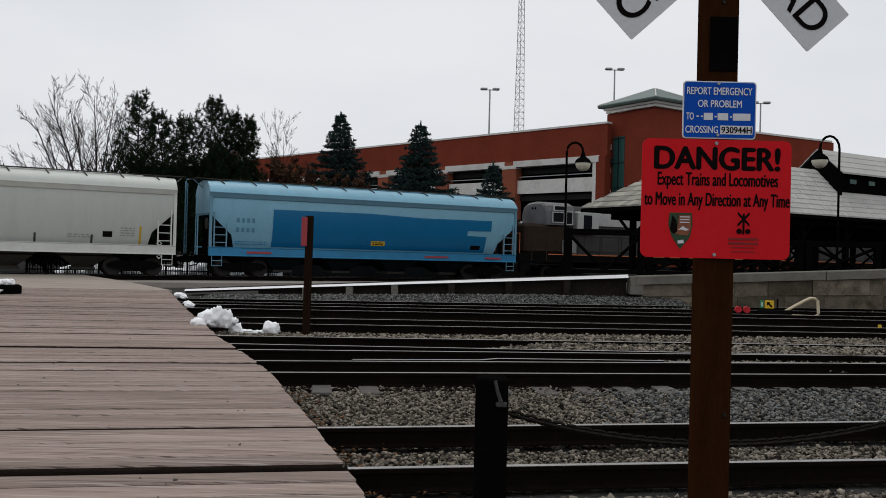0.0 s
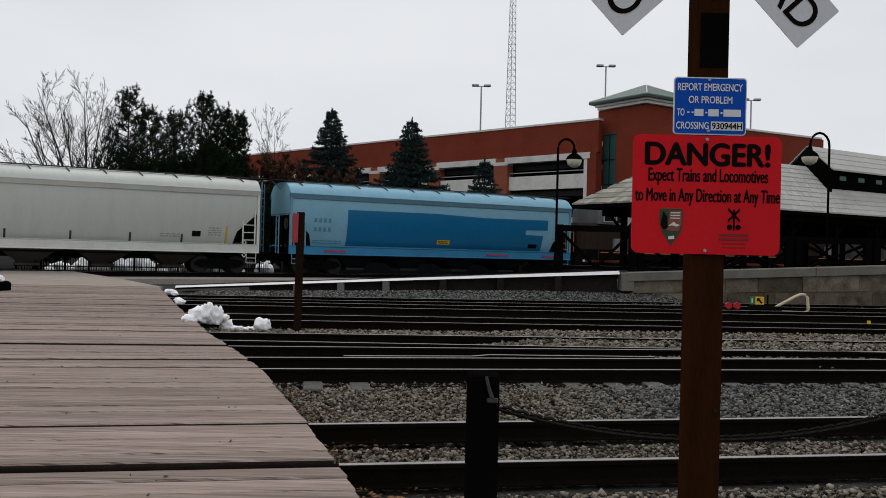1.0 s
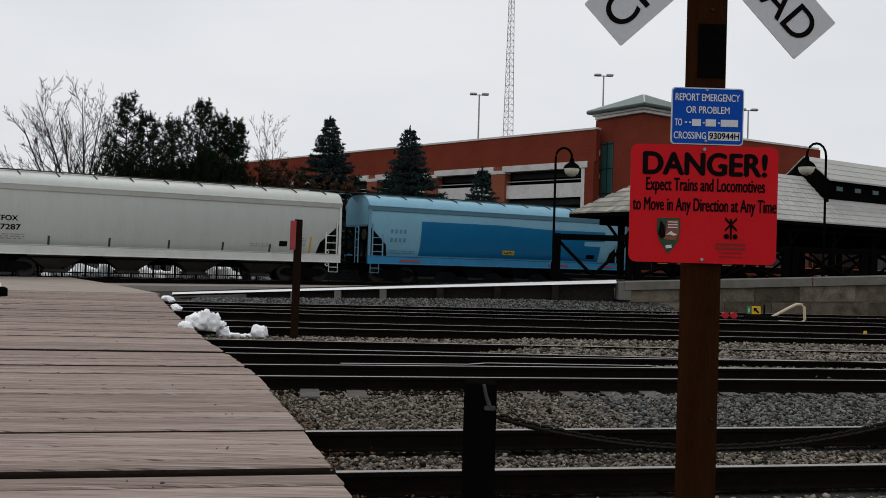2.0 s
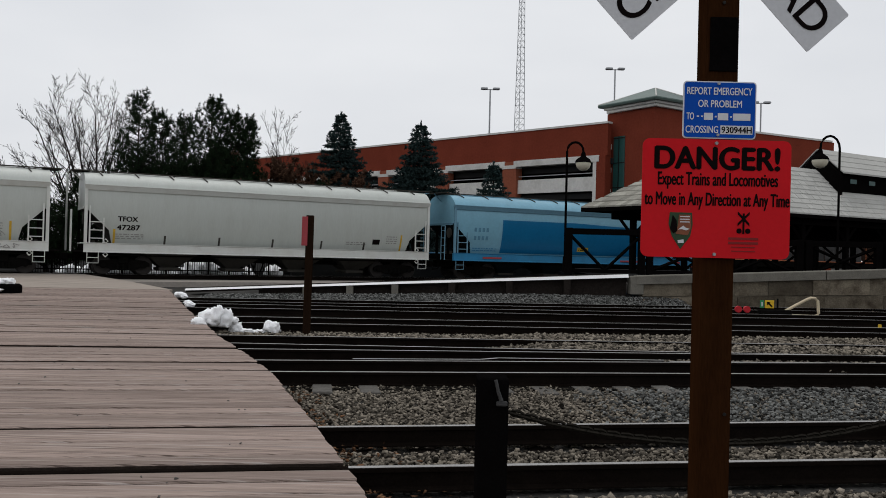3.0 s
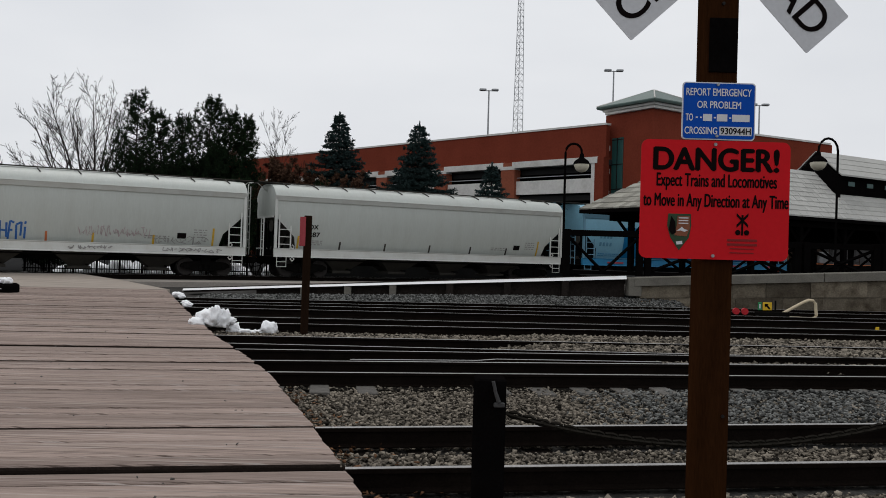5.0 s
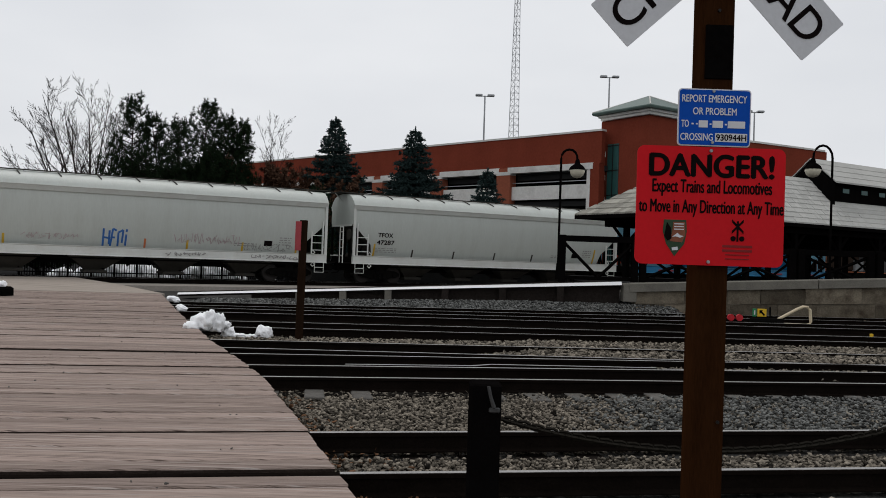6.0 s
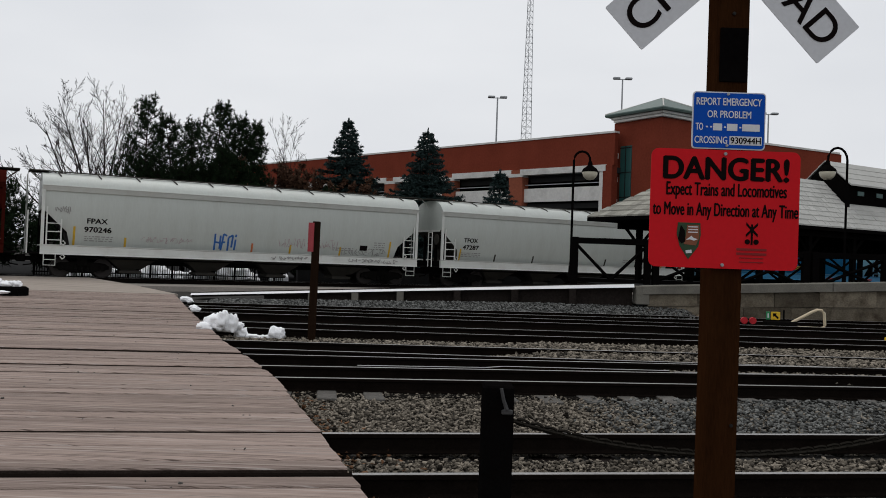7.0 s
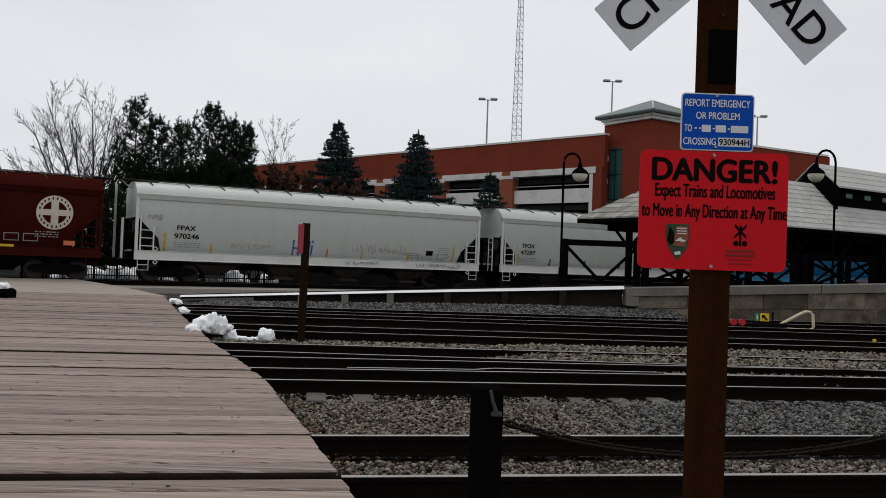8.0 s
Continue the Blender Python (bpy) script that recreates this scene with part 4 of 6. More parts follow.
# ---- signs on the timber post ----
def signpost():
    post = thing("sign_post", "square brown-stained timber post beside the boardwalk", "post", kind="")
    part("shaft", Shape().box(1.083, 1.217, 3.60, 3.737, GROUND - 0.3, 3.35, 0.006), M_POST, post)
    part("dark_plate", Shape().box(1.096, 1.212, 3.592, 3.602, 2.375, 2.60, 0.002), M_BLACK_POST, post, "dark metal plate")
    for x, z in ((1.15, 2.66), (1.19, 0.95)):
        part("bolt", Shape().tube([(x, 3.590, z), (x, 3.605, z)], 0.007, 8), M_IRON, post)

    red = thing("danger_sign", "red metal danger sign with black lettering, bolted to the post", "sign")
    part("panel", Shape().prism(rounded(0.822, 1.437, 1.598, 2.088, 0.03), "y", 3.578, 3.584), M_SIGN_RED, red)
    lettering("DANGER!", 1.131, 2.010, 0.512, 0.091, 3.5765, M_INK, red, "lettering", 0.056)
    lettering("Expect Trains and Locomotives", 1.135, 1.915, 0.495, 0.070, 3.5765, M_INK, red, "lettering", 0.022)
    lettering("to Move in Any Direction at Any Time", 1.133, 1.832, 0.598, 0.070, 3.5765, M_INK, red, "lettering", 0.022)
    # arrowhead-shaped emblem
    c = 0.985
    head = [(c - 0.046, 1.783), (c + 0.046, 1.783), (c + 0.049, 1.735), (c + 0.040, 1.685), (c, 1.632), (c - 0.036, 1.685), (c - 0.050, 1.735)]
    em = part("emblem", Shape().prism(head, "y", 3.5755, 3.579), M_GREEN_INK, red, "small arrowhead emblem in green and tan")
    part("emblem_field", Shape().prism([(c - 0.008, 1.774), (c + 0.041, 1.774), (c + 0.043, 1.722), (c + 0.030, 1.690), (c - 0.020, 1.694), (c - 0.012, 1.73)], "y", 3.5735, 3.577), M_TAN_INK, em)
    part("emblem_peak", Shape().prism([(c - 0.012, 1.712), (c + 0.010, 1.729), (c + 0.02, 1.720), (c + 0.036, 1.716), (c + 0.022, 1.709), (c + 0.004, 1.714)], "y", 3.5725, 3.577), M_SIGN_WHITE, em)
    for z in (1.766, 1.755, 1.744):
        part("emblem_bar", Shape().box(c - 0.004, c + 0.036, 3.5725, 3.577, z - 0.002, z + 0.002), M_SIGN_WHITE, em)
    part("emblem_tree", Shape().prism([(c - 0.030, 1.696), (c - 0.044, 1.715), (c - 0.034, 1.772), (c - 0.018, 1.75), (c - 0.014, 1.705)], "y", 3.5727, 3.577), M_INK, em)
    part("emblem_dot", Shape().prism([(c - 0.012, 1.668), (c + 0.012, 1.672), (c + 0.014, 1.658), (c - 0.010, 1.656)], "y", 3.5735, 3.577), M_SIGN_WHITE, em)
    # railway safety emblem: a small crossbuck over bars
    c = 1.245
    em = Shape()
    for sg in (1, -1):
        em.prism([(c - 0.024, 1.762 + sg * 0.024 - 0.006), (c - 0.024, 1.762 + sg * 0.024 + 0.006), (c + 0.024, 1.762 - sg * 0.024 + 0.006), (c + 0.024, 1.762 - sg * 0.024 - 0.006)], "y", 3.5755 - 0.0002 * sg, 3.579)
    em.box(c - 0.004, c + 0.004, 3.576, 3.579, 1.700, 1.785)
    em = part("emblem", em, M_INK, red, "small crossbuck emblem")
    for dx in (-0.018, 0.018):
        part("emblem_ring", Shape().prism([(c + dx + 0.011 * math.cos(k * math.pi / 6), 1.712 + 0.011 * math.sin(k * math.pi / 6)) for k in range(12)], "y", 3.5752, 3.579), M_INK, em)
    for z in (1.680, 1.662, 1.645, 1.628):
        part("writing", Shape().box(c - (0.062 if z > 1.65 else 0.05), c + (0.062 if z > 1.65 else 0.05), 3.576, 3.579, z - (0.005 if z > 1.65 else 0.002), z + (0.005 if z > 1.65 else 0.002)), M_DARKRED_INK, em)
    for z in (2.072, 1.613):
        part("bolt", Shape().tube([(1.125, 3.57, z), (1.125, 3.58, z)], 0.007, 8), M_GALV, red)

    blue = thing("emergency_sign", "blue metal sign with white emergency lettering, bolted to the post", "sign")
    part("border", Shape().prism(rounded(0.984, 1.286, 2.091, 2.328, 0.015), "y", 3.576, 3.582), M_SIGN_WHITE, blue, "white rim")
    part("panel", Shape().prism(rounded(0.989, 1.281, 2.096, 2.323, 0.012), "y", 3.5735, 3.579), M_SIGN_BLUE, blue)
    lettering("REPORT EMERGENCY", 1.133, 2.287, 0.268, 0.030, 3.572, M_SIGN_WHITE, blue, "lettering", 0.02)
    lettering("OR PROBLEM", 1.135, 2.235, 0.180, 0.029, 3.572, M_SIGN_WHITE, blue, "lettering", 0.02)
    lettering("TO", 1.013, 2.182, 0.030, 0.029, 3.572, M_SIGN_WHITE, blue, "lettering", 0.02)
    for x0, x1 in ((1.040, 1.049), (1.058, 1.066), (1.070, 1.107), (1.115, 1.123), (1.127, 1.170), (1.178, 1.186), (1.190, 1.262)):
        w = 0.0145 if x1 - x0 > 0.01 else 0.003
        part("number_bar", Shape().box(x0, x1, 3.572, 3.575, 2.182 - w, 2.182 + w), M_SIGN_WHITE, blue)
    lettering("CROSSING", 1.062, 2.128, 0.134, 0.029, 3.572, M_SIGN_WHITE, blue, "lettering", 0.02)
    part("number_plate", Shape().box(1.139, 1.272, 3.5725, 3.575, 2.110, 2.146), M_SIGN_WHITE, blue, "white number strip")
    lettering("930944H", 1.2055, 2.128, 0.124, 0.026, 3.5712, M_INK, blue, "lettering", 0.03)
    for z in (2.318, 2.106):
        part("bolt", Shape().tube([(1.128, 3.566, z), (1.128, 3.574, z)], 0.006, 8), M_GALV, blue)

    xb = thing("crossbuck", "white crossbuck railroad crossing sign with black lettering", "sign")
    cx, cz = 1.1515, 3.002
    for k, (ang, words, y) in enumerate(((42.6, "CROSSING", 3.572), (-47.4, "RAILROAD", 3.580))):
        ca, sa = math.cos(radians(ang)), math.sin(radians(ang))
        ring = [(cx + a * ca - b * sa, cz + a * sa + b * ca) for a, b in rounded(-0.631, 0.631, -0.116, 0.116, 0.006, 2)]
        bl = part("blade", Shape().prism(ring, "y", y, y + 0.004), M_BLADE, xb)
        for k, word in ((-1, words[:4]), (1, words[4:])):
            lettering(word, cx + k * 0.345 * ca, cz + k * 0.345 * sa, 0.492, 0.130, y - 0.0015, M_INK, bl, "lettering", 0.014, ang)


def barrier():
    """Dark post with a hook and a chain that hangs to the next post."""
    b = thing("barrier_post", "black timber barrier post with a steel hook", "post")
    part("shaft", Shape().box(0.225, 0.408, 5.0, 5.183, GROUND - 0.3, 0.875, 0.012), M_BLACK_POST, b)
    hook = Shape().tube([(0.33, 4.99, 0.865), (0.345, 4.985, 0.80), (0.365, 4.985, 0.745)], [0.010, 0.011, 0.014], 6)
    hook.box(0.335, 0.40, 4.975, 4.998, 0.715, 0.745, 0.006)
    part("hook", hook, M_IRON_GREY, b, "steel chain hook")
    b2 = thing("barrier_post", "black timber barrier post at the chain's far end", "post")
    part("shaft", Shape().box(2.95, 3.13, 5.25, 5.43, GROUND - 0.3, 0.875, 0.012), M_BLACK_POST, b2)
    ch = thing("barrier_chain", "heavy dark steel chain hanging between the posts", "chain")
    n = 62
    x0, x1, z0 = 0.405, 2.95, 0.665
    for i in range(n):
        u = (i + 0.5) / n
        x = x0 + (x1 - x0) * u
        dx = (u - 0.5) * 2
        z = 0.487 + 0.18 * dx * dx + (0.005 if i % 2 else 0)
        slope = math.degrees(math.atan2(0.36 * dx * 2 / (x1 - x0), 1))
        pts = [(0.031 * math.cos(a) + (0.012 if math.cos(a) > 0 else -0.012), 0.016 * math.sin(a)) for a in [2 * math.pi * k / 8 for k in range(9)]]
        s = Shape().tube([(p, 0, q) if i % 2 else (p, q, 0) for p, q in pts], 0.0085, 4, cap=False)
        ob = part("link", s, M_CHAIN, ch, fix=False)
        ob.matrix_basis = pose(x, 5.08 + 0.22 * u, z, 0, -slope, 4)


def stake():
    st = thing("marker_stake", "thin dark brown stake with a faded red plate", "marker post")
    y = 17.9
    part("shaft", Shape().box(-2.82, -2.67, y, y + 0.12, GROUND - 0.2, 2.27, 0.01), M_STAKE, st)
    part("plate", Shape().box(-2.90, -2.78, y - 0.02, y - 0.002, 1.64, 2.24, 0.004), M_STAKE_RED, st, "faded red plate")
    st.matrix_basis = Matrix.Translation((-2.75, y, 0)) @ pose(0, 0, 0, 0, 0.6, 0) @ Matrix.Translation((2.75, -y, 0))


def lump(name, x, y, z, rx, ry, rz, seed, parent=None):
    s = Shape()
    n, m = 22, 12
    for j in range(m + 1):
        ph = math.pi * j / m
        for i in range(n):
            th = 2 * math.pi * i / n
            d = Vector((math.sin(ph) * math.cos(th), math.sin(ph) * math.sin(th), math.cos(ph)))
            k = 1 + 0.45 * noise.noise(d * 1.9 + Vector((seed * 7, 0, 0))) + 0.28 * noise.noise(d * 5 + Vector((seed * 3, 1, 0)))
            s.v.append((x + d.x * rx * k, y + d.y * ry * k, max(z - 0.03, z + rz * 0.6 + d.z * rz * k)))
    for j in range(m):
        for i in range(n):
            s.f.append((j * n + i, j * n + (i + 1) % n, (j + 1) * n + (i + 1) % n, (j + 1) * n + i))
    return part(name, s, M_SNOW, parent, smooth=True)


def snow():
    g = "snow left beside the tracks"
    for i, (x, y, z, rx, ry, rz) in enumerate(((-4.62, 17.75, -0.02, 0.27, 0.25, 0.20), (-4.36, 17.7, -0.02, 0.15, 0.2, 0.21), (-4.86, 17.6, -0.02, 0.17, 0.2, 0.10), (-4.5, 17.6, 0.05, 0.13, 0.15, 0.2),
                                               (-3.47, 18.05, -0.2, 0.16, 0.16, 0.16), (-4.22, 18.0, -0.2, 0.13, 0.12, 0.15), (-3.98, 18.0, -0.2, 0.17, 0.12, 0.06),
                                               (-3.72, 18.0, -0.2, 0.14, 0.12, 0.05), (-6.5, 22.6, 0.0, 0.12, 0.12, 0.07), (-7.95, 26.6, 0.0, 0.17, 0.2, 0.10), (-7.7, 26.2, 0.0, 0.10, 0.12, 0.06),
                                               (-4.25, 17.9, 0.02, 0.11, 0.1, 0.08), (-6.85, 23.6, 0.0, 0.10, 0.10, 0.06),
                                               (-13.3, 26.3, 0.29, 0.30, 0.25, 0.10), (-12.98, 26.25, 0.29, 0.16, 0.2, 0.12), (-13.8, 26.3, 0.29, 0.35, 0.3, 0.14), (-13.2, 25.85, 0.1, 0.2, 0.15, 0.05))):
        ob = lump("snow_lump", x, y, z, rx, ry, rz, i + 1)
        tagged(ob, "lump of old white snow on the ballast", "snow", g)
    bl = part("timber_baulk", Shape().box(-15.4, -12.75, 26.0, 26.6, -0.1, 0.30, 0.06), M_BLACK_POST)
    tagged(bl, "black timber baulk with snow on it", "timber")


# ---- platform, ramp, shelter ----
def platform():
    w = thing("platform", "weathered concrete platform wall with a heavy coping", "platform", kind="structure")
    # the wall runs nearly along x, its coping climbing a little
    def wall(x0, x1, z0, z1, y0, y1, base, dz=0.0):
        return Shape().loft([[(x, y, z) for y, z in ((ya, base), (yb, base), (yb, zt), (ya, zt))] for x, ya, yb, zt in ((x0, y0, y0 + 0.45, z0), (x1, y1, y1 + 0.45, z1))])
    part("retaining_wall", wall(6.95, 45.0, 0.62, 2.6, 30.0, 27.2, -0.5), M_CONCRETE, w)
    # uneven facing slabs, two courses, some of them set back
    rnd = random.Random(31)
    for c in range(2):
        x = 6.97
        while x < 24:
            e = min(x + rnd.uniform(0.7, 1.9), 24)
            out = rnd.uniform(0.01, 0.06)
            f = lambda q: (30.0 - 0.0736 * (q - 6.95), 0.60 + 0.052 * (q - 6.95))
            (ya, ta), (yb, tb) = f(x), f(e - 0.02)
            za, zb = -0.45 + (ta + 0.45) * (0.62 if c else 0), -0.45 + (tb + 0.45) * (0.62 if c else 0)
            ua, ub = -0.45 + (ta + 0.45) * (1 if c else 0.60), -0.45 + (tb + 0.45) * (1 if c else 0.60)
            jag = rnd.uniform(-0.03, 0.03)
            part("facing_slab", Shape().loft([[(x, ya - out, za), (x, ya + 0.02, za), (x, ya + 0.02, ua), (x, ya - out + 0.015, ua + jag)],
                                              [(e - 0.02, yb - out, zb), (e - 0.02, yb + 0.02, zb), (e - 0.02, yb + 0.02, ub), (e - 0.02, yb - out + 0.015, ub - jag)]]), M_SLAB, w)
            x = e
    n = 12
    for i in range(n):
        a, b = 6.75 + 38 * i / n, 6.75 + 38 * (i + 1) / n - 0.03
        f = lambda x: (29.88 - 0.0737 * (x - 6.75), 0.90 + 0.052 * (x - 6.75))
        (ya, za), (yb, zb) = f(a), f(b)
        part("coping", Shape().loft([[(a, ya, za - 0.30), (a, ya + 0.5, za - 0.30), (a, ya + 0.5, za), (a, ya + 0.03, za), (a, ya, za - 0.03)],
                                     [(b, yb, zb - 0.30), (b, yb + 0.5, zb - 0.30), (b, yb + 0.5, zb), (b, yb + 0.03, zb), (b, yb, zb - 0.03)]]), M_COPING, w)
    # deck colour near black to stand in for shade under the shelter roof
    part("deck", Shape().loft([[(x, y, z) for y, z in ((ya, zt - 0.2), (ya + 13.4, zt - 0.2), (ya + 13.4, zt - 0.012), (ya, zt - 0.012))] for x, ya, zt in ((6.75, 30.38, 0.90), (44.75, 27.6, 0.92))]), M_ASPHALT, w)
    part("end_block", Shape().box(6.55, 7.0, 29.9, 30.5, 0.25, 0.88, 0.02), M_COPING, w)

    r = thing("ramp", "long low ramp with a bright white edge beam", "ramp", kind="structure")
    def at_ramp(x):
        u = (x + 9.1) / 15.6
        return 30.97 - 0.97 * u, 0.02 + 0.90 * u
    (ya, za), (yb, zb) = at_ramp(-9.1), at_ramp(6.5)
    part("edge_beam", Shape().loft([[(x, y, z - 0.045 - e * 0.6), (x, y + 0.16, z - 0.045 - e * 0.6), (x, y + 0.16, z + 0.02), (x, y + 0.10, z + 0.02)] for x, y, z, e in ((-9.1, ya, za, 0.0), (-1, *at_ramp(-1), 0.02), (6.5, yb, zb, 0.08))]), M_WHITE_PIPE, r, "white painted edge beam")
    part("deck", Shape().loft([[(x, y + 0.15, z - 0.12), (x, y + 2.2, z - 0.12), (x, y + 2.2, z - 0.01), (x, y + 0.15, z - 0.01)] for x, y, z in ((-9.1, ya, za), (6.5, yb, zb))]), M_TIE, r)
    # dark panel added to fill the ramp's underside with shade
    part("skirt", Shape().loft([[(x, at_ramp(x)[0] + 0.32, GROUND - 0.2), (x, at_ramp(x)[0] + 0.38, GROUND - 0.2), (x, at_ramp(x)[0] + 0.38, at_ramp(x)[1] - 0.1), (x, at_ramp(x)[0] + 0.32, at_ramp(x)[1] - 0.1)] for x in (-6.5, 6.5)]), M_TIE, r, "added dark panel standing in for shade under the ramp")
    # right-hand supports take a dark colour for the shade beneath the ramp
    for x in (-4.75, -3.2, -1.6, 0.4, 2.4, 4.4):
        y, z = at_ramp(x)
        part("support", Shape().box(x - 0.12, x + 0.12, y + 0.02, y + 0.3, GROUND - 0.1, z - 0.07, 0.01), M_COPING if x < -1 else M_TIE, r)


def pavement():
    s = Shape().prism([(-40, 26.0), (-22, 33.5), (-13.4, 36.4), (-6.3, 39.6), (3.0, 43.9), (12.0, 48.2), (12.0, 51.8), (-8.6, 41.3), (-21.0, 35.2), (-40, 29)], "z", GROUND - 0.2, 0.0)
    ob = part("pavement", s, M_PAVEMENT)
    tagged(ob, "pale worn pavement beside the main line", "pavement", kind="structure")
    q = [(-17.4, 31.7), (-10.2, 30.4), (-13.3, 36.4), (-21.5, 33.6)]
    ob = part("approach", Shape().prism(q, "z", GROUND - 0.2, 0.008), M_PLANK)
    tagged(ob, "weathered brown approach at the boardwalk's end", "pavement", kind="structure")
    bank = Shape()
    xs, ys = np.linspace(-9, 8.4, 36), np.linspace(27.75, 31.3, 9)
    for y in ys:
        for x in xs:
            u = (y - 27.75) / 3.55
            rise = min(1.0, max(0.0, (x + 9) / 12)) * 0.30
            bank.v.append((float(x), float(y + 0.06 * (x if x < 6 else 6) * (1 - u)), GROUND + 0.02 + rise * min(1, u * 1.6) + 0.04 * noise.noise((x * 1.3, y * 1.3, 3))))
    n = len(xs)
    bank.f = [(j * n + i, j * n + i + 1, (j + 1) * n + i + 1, (j + 1) * n + i) for j in range(len(ys) - 1) for i in range(n - 1)]
    tagged(part("gravel_bank", bank, M_GRAVEL, fix=False), "low grey gravel bank below the ramp", "ground", kind="structure")


def beam(s, p, q, w=0.09):
    s.tube([p, q], w, 4)


def shelter():
    """Platform shelter: dark timber frame, steep hipped shingle roof with a raised monitor."""
    sh = thing("platform_shelter", "dark timber platform shelter with a pale shingled roof", "shelter")
    sh.matrix_basis = pose(8.3, 32.7, 0, 0, 0, 32.0)
    W, L, EZ, RZ, HIP, MON = 4.63, 42.0, 3.56, 5.88, 4.4, 12.75
    rnd = random.Random(7)
    n = 10

    def slab(name, rows, material, label):
        s = Shape()
        for p0, p1, q0, q1 in rows:
            if name == "shingle":
                s = Shape()
            up = Vector((0, 0, 0.035 + rnd.uniform(0, 0.02)))
            dn = Vector((0, 0, 0.02))
            s.loft([[p0 - dn, q0 - dn, q0 + dn * 0.4, p0 + up], [p1 - dn, q1 - dn, q1 + dn * 0.4, p1 + up]])
            if name == "shingle":
                part(name, s, material, sh, label, fix=False)
        if name != "shingle":
            part(name, s, material, sh, label, fix=False)
    rows = []
    for i in range(n):
        u0, u1 = i / n, (i + 1) / n
        x = HIP * u0
        while x < L:
            w = rnd.uniform(0.3, 0.7) if x < 14 else 2.8
            b = min(x + w - 0.015, L)
            rows.append((Vector((x, W / 2 * u0, EZ + (RZ - EZ) * u0)), Vector((b, W / 2 * u0, EZ + (RZ - EZ) * u0)),
                         Vector((x, W / 2 * u1, EZ + (RZ - EZ) * u1)), Vector((b, W / 2 * u1, EZ + (RZ - EZ) * u1))))
            x += w
    slab("front_roof", rows, M_ROOF_PALE, "pale shingle roof slope")
    rows = []
    for i in range(n):
        u0, u1 = i / n, (i + 1) / n
        y, stop = W / 2 * u0, W - W / 2 * u0
        while y < stop - 0.02:
            w = rnd.uniform(0.25, 0.6)
            b = min(y + w - 0.015, stop)
            rows.append((Vector((HIP * u0, y, EZ + (RZ - EZ) * u0)), Vector((HIP * u0, b, EZ + (RZ - EZ) * u0)),
                         Vector((HIP * u1, y, EZ + (RZ - EZ) * u1)), Vector((HIP * u1, b, EZ + (RZ - EZ) * u1))))
            y += w
    slab("shingle", rows, M_SHINGLE, "")
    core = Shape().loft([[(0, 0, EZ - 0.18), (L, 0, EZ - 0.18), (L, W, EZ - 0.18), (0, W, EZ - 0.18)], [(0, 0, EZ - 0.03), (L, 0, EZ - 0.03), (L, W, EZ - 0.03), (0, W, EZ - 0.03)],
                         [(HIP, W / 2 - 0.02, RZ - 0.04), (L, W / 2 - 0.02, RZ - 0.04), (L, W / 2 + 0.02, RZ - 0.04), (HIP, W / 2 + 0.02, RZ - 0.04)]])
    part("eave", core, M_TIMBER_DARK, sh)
    # monitor with its own roof
    h = 1.14
    part("clerestory", Shape().box(MON, L, W / 2 - h, W / 2 + h, 4.4, 5.75), M_TIMBER_DARK, sh, "dark clerestory band")
    for k in range(9):
        part("clerestory_pane", Shape().box(MON + 0.8 + k * 1.5, MON + 1.3 + k * 1.5, W / 2 - h - 0.02, W / 2 - h, 5.22, 5.42), M_TEAL_GLASS, sh)
    for i in range(4):
        u0, u1 = i / 4, (i + 1) / 4
        for sg in (1, -1):
            a, b = W / 2 - sg * (h + 0.25) * (1 - u0), W / 2 - sg * (h + 0.25) * (1 - u1)
            za, zb = 5.66 + 1.2 * u0, 5.66 + 1.2 * u1
            part("monitor_roof", Shape().loft([[(x, a, za - 0.03), (x, b, zb - 0.03), (x, b, zb + 0.02), (x, a, za + 0.05)] for x in (MON - 0.1, L)]), M_ROOF_PALE, sh, "pale upper roof")
    part("gable", Shape().loft([[(x, W / 2 - h - 0.15, 4.3), (x, W / 2 + h, 4.3), (x, W / 2 + h, 5.6), (x, W / 2, 6.75), (x, W / 2 - h - 0.15, 5.6)] for x in (MON - 0.16, MON)]), M_TIMBER_DARK, sh, "dark boarded gable")
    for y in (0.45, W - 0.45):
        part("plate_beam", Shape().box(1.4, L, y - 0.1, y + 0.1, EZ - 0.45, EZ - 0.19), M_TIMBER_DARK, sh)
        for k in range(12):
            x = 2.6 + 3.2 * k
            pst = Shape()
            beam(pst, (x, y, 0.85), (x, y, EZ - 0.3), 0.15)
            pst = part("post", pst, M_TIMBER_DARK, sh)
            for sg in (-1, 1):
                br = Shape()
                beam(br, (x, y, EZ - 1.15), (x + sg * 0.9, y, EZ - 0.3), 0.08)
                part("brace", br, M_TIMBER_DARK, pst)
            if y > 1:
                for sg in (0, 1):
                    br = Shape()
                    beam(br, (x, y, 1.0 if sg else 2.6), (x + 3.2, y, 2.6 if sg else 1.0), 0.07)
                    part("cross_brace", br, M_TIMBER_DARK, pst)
    # added dark panel, keeps the space under the roof black as if shaded
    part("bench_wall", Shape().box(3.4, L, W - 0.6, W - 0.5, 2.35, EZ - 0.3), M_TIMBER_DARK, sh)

    fence = thing("timber_railing", "black timber railing with crossed braces on the platform", "railing", "railings of the shelter")
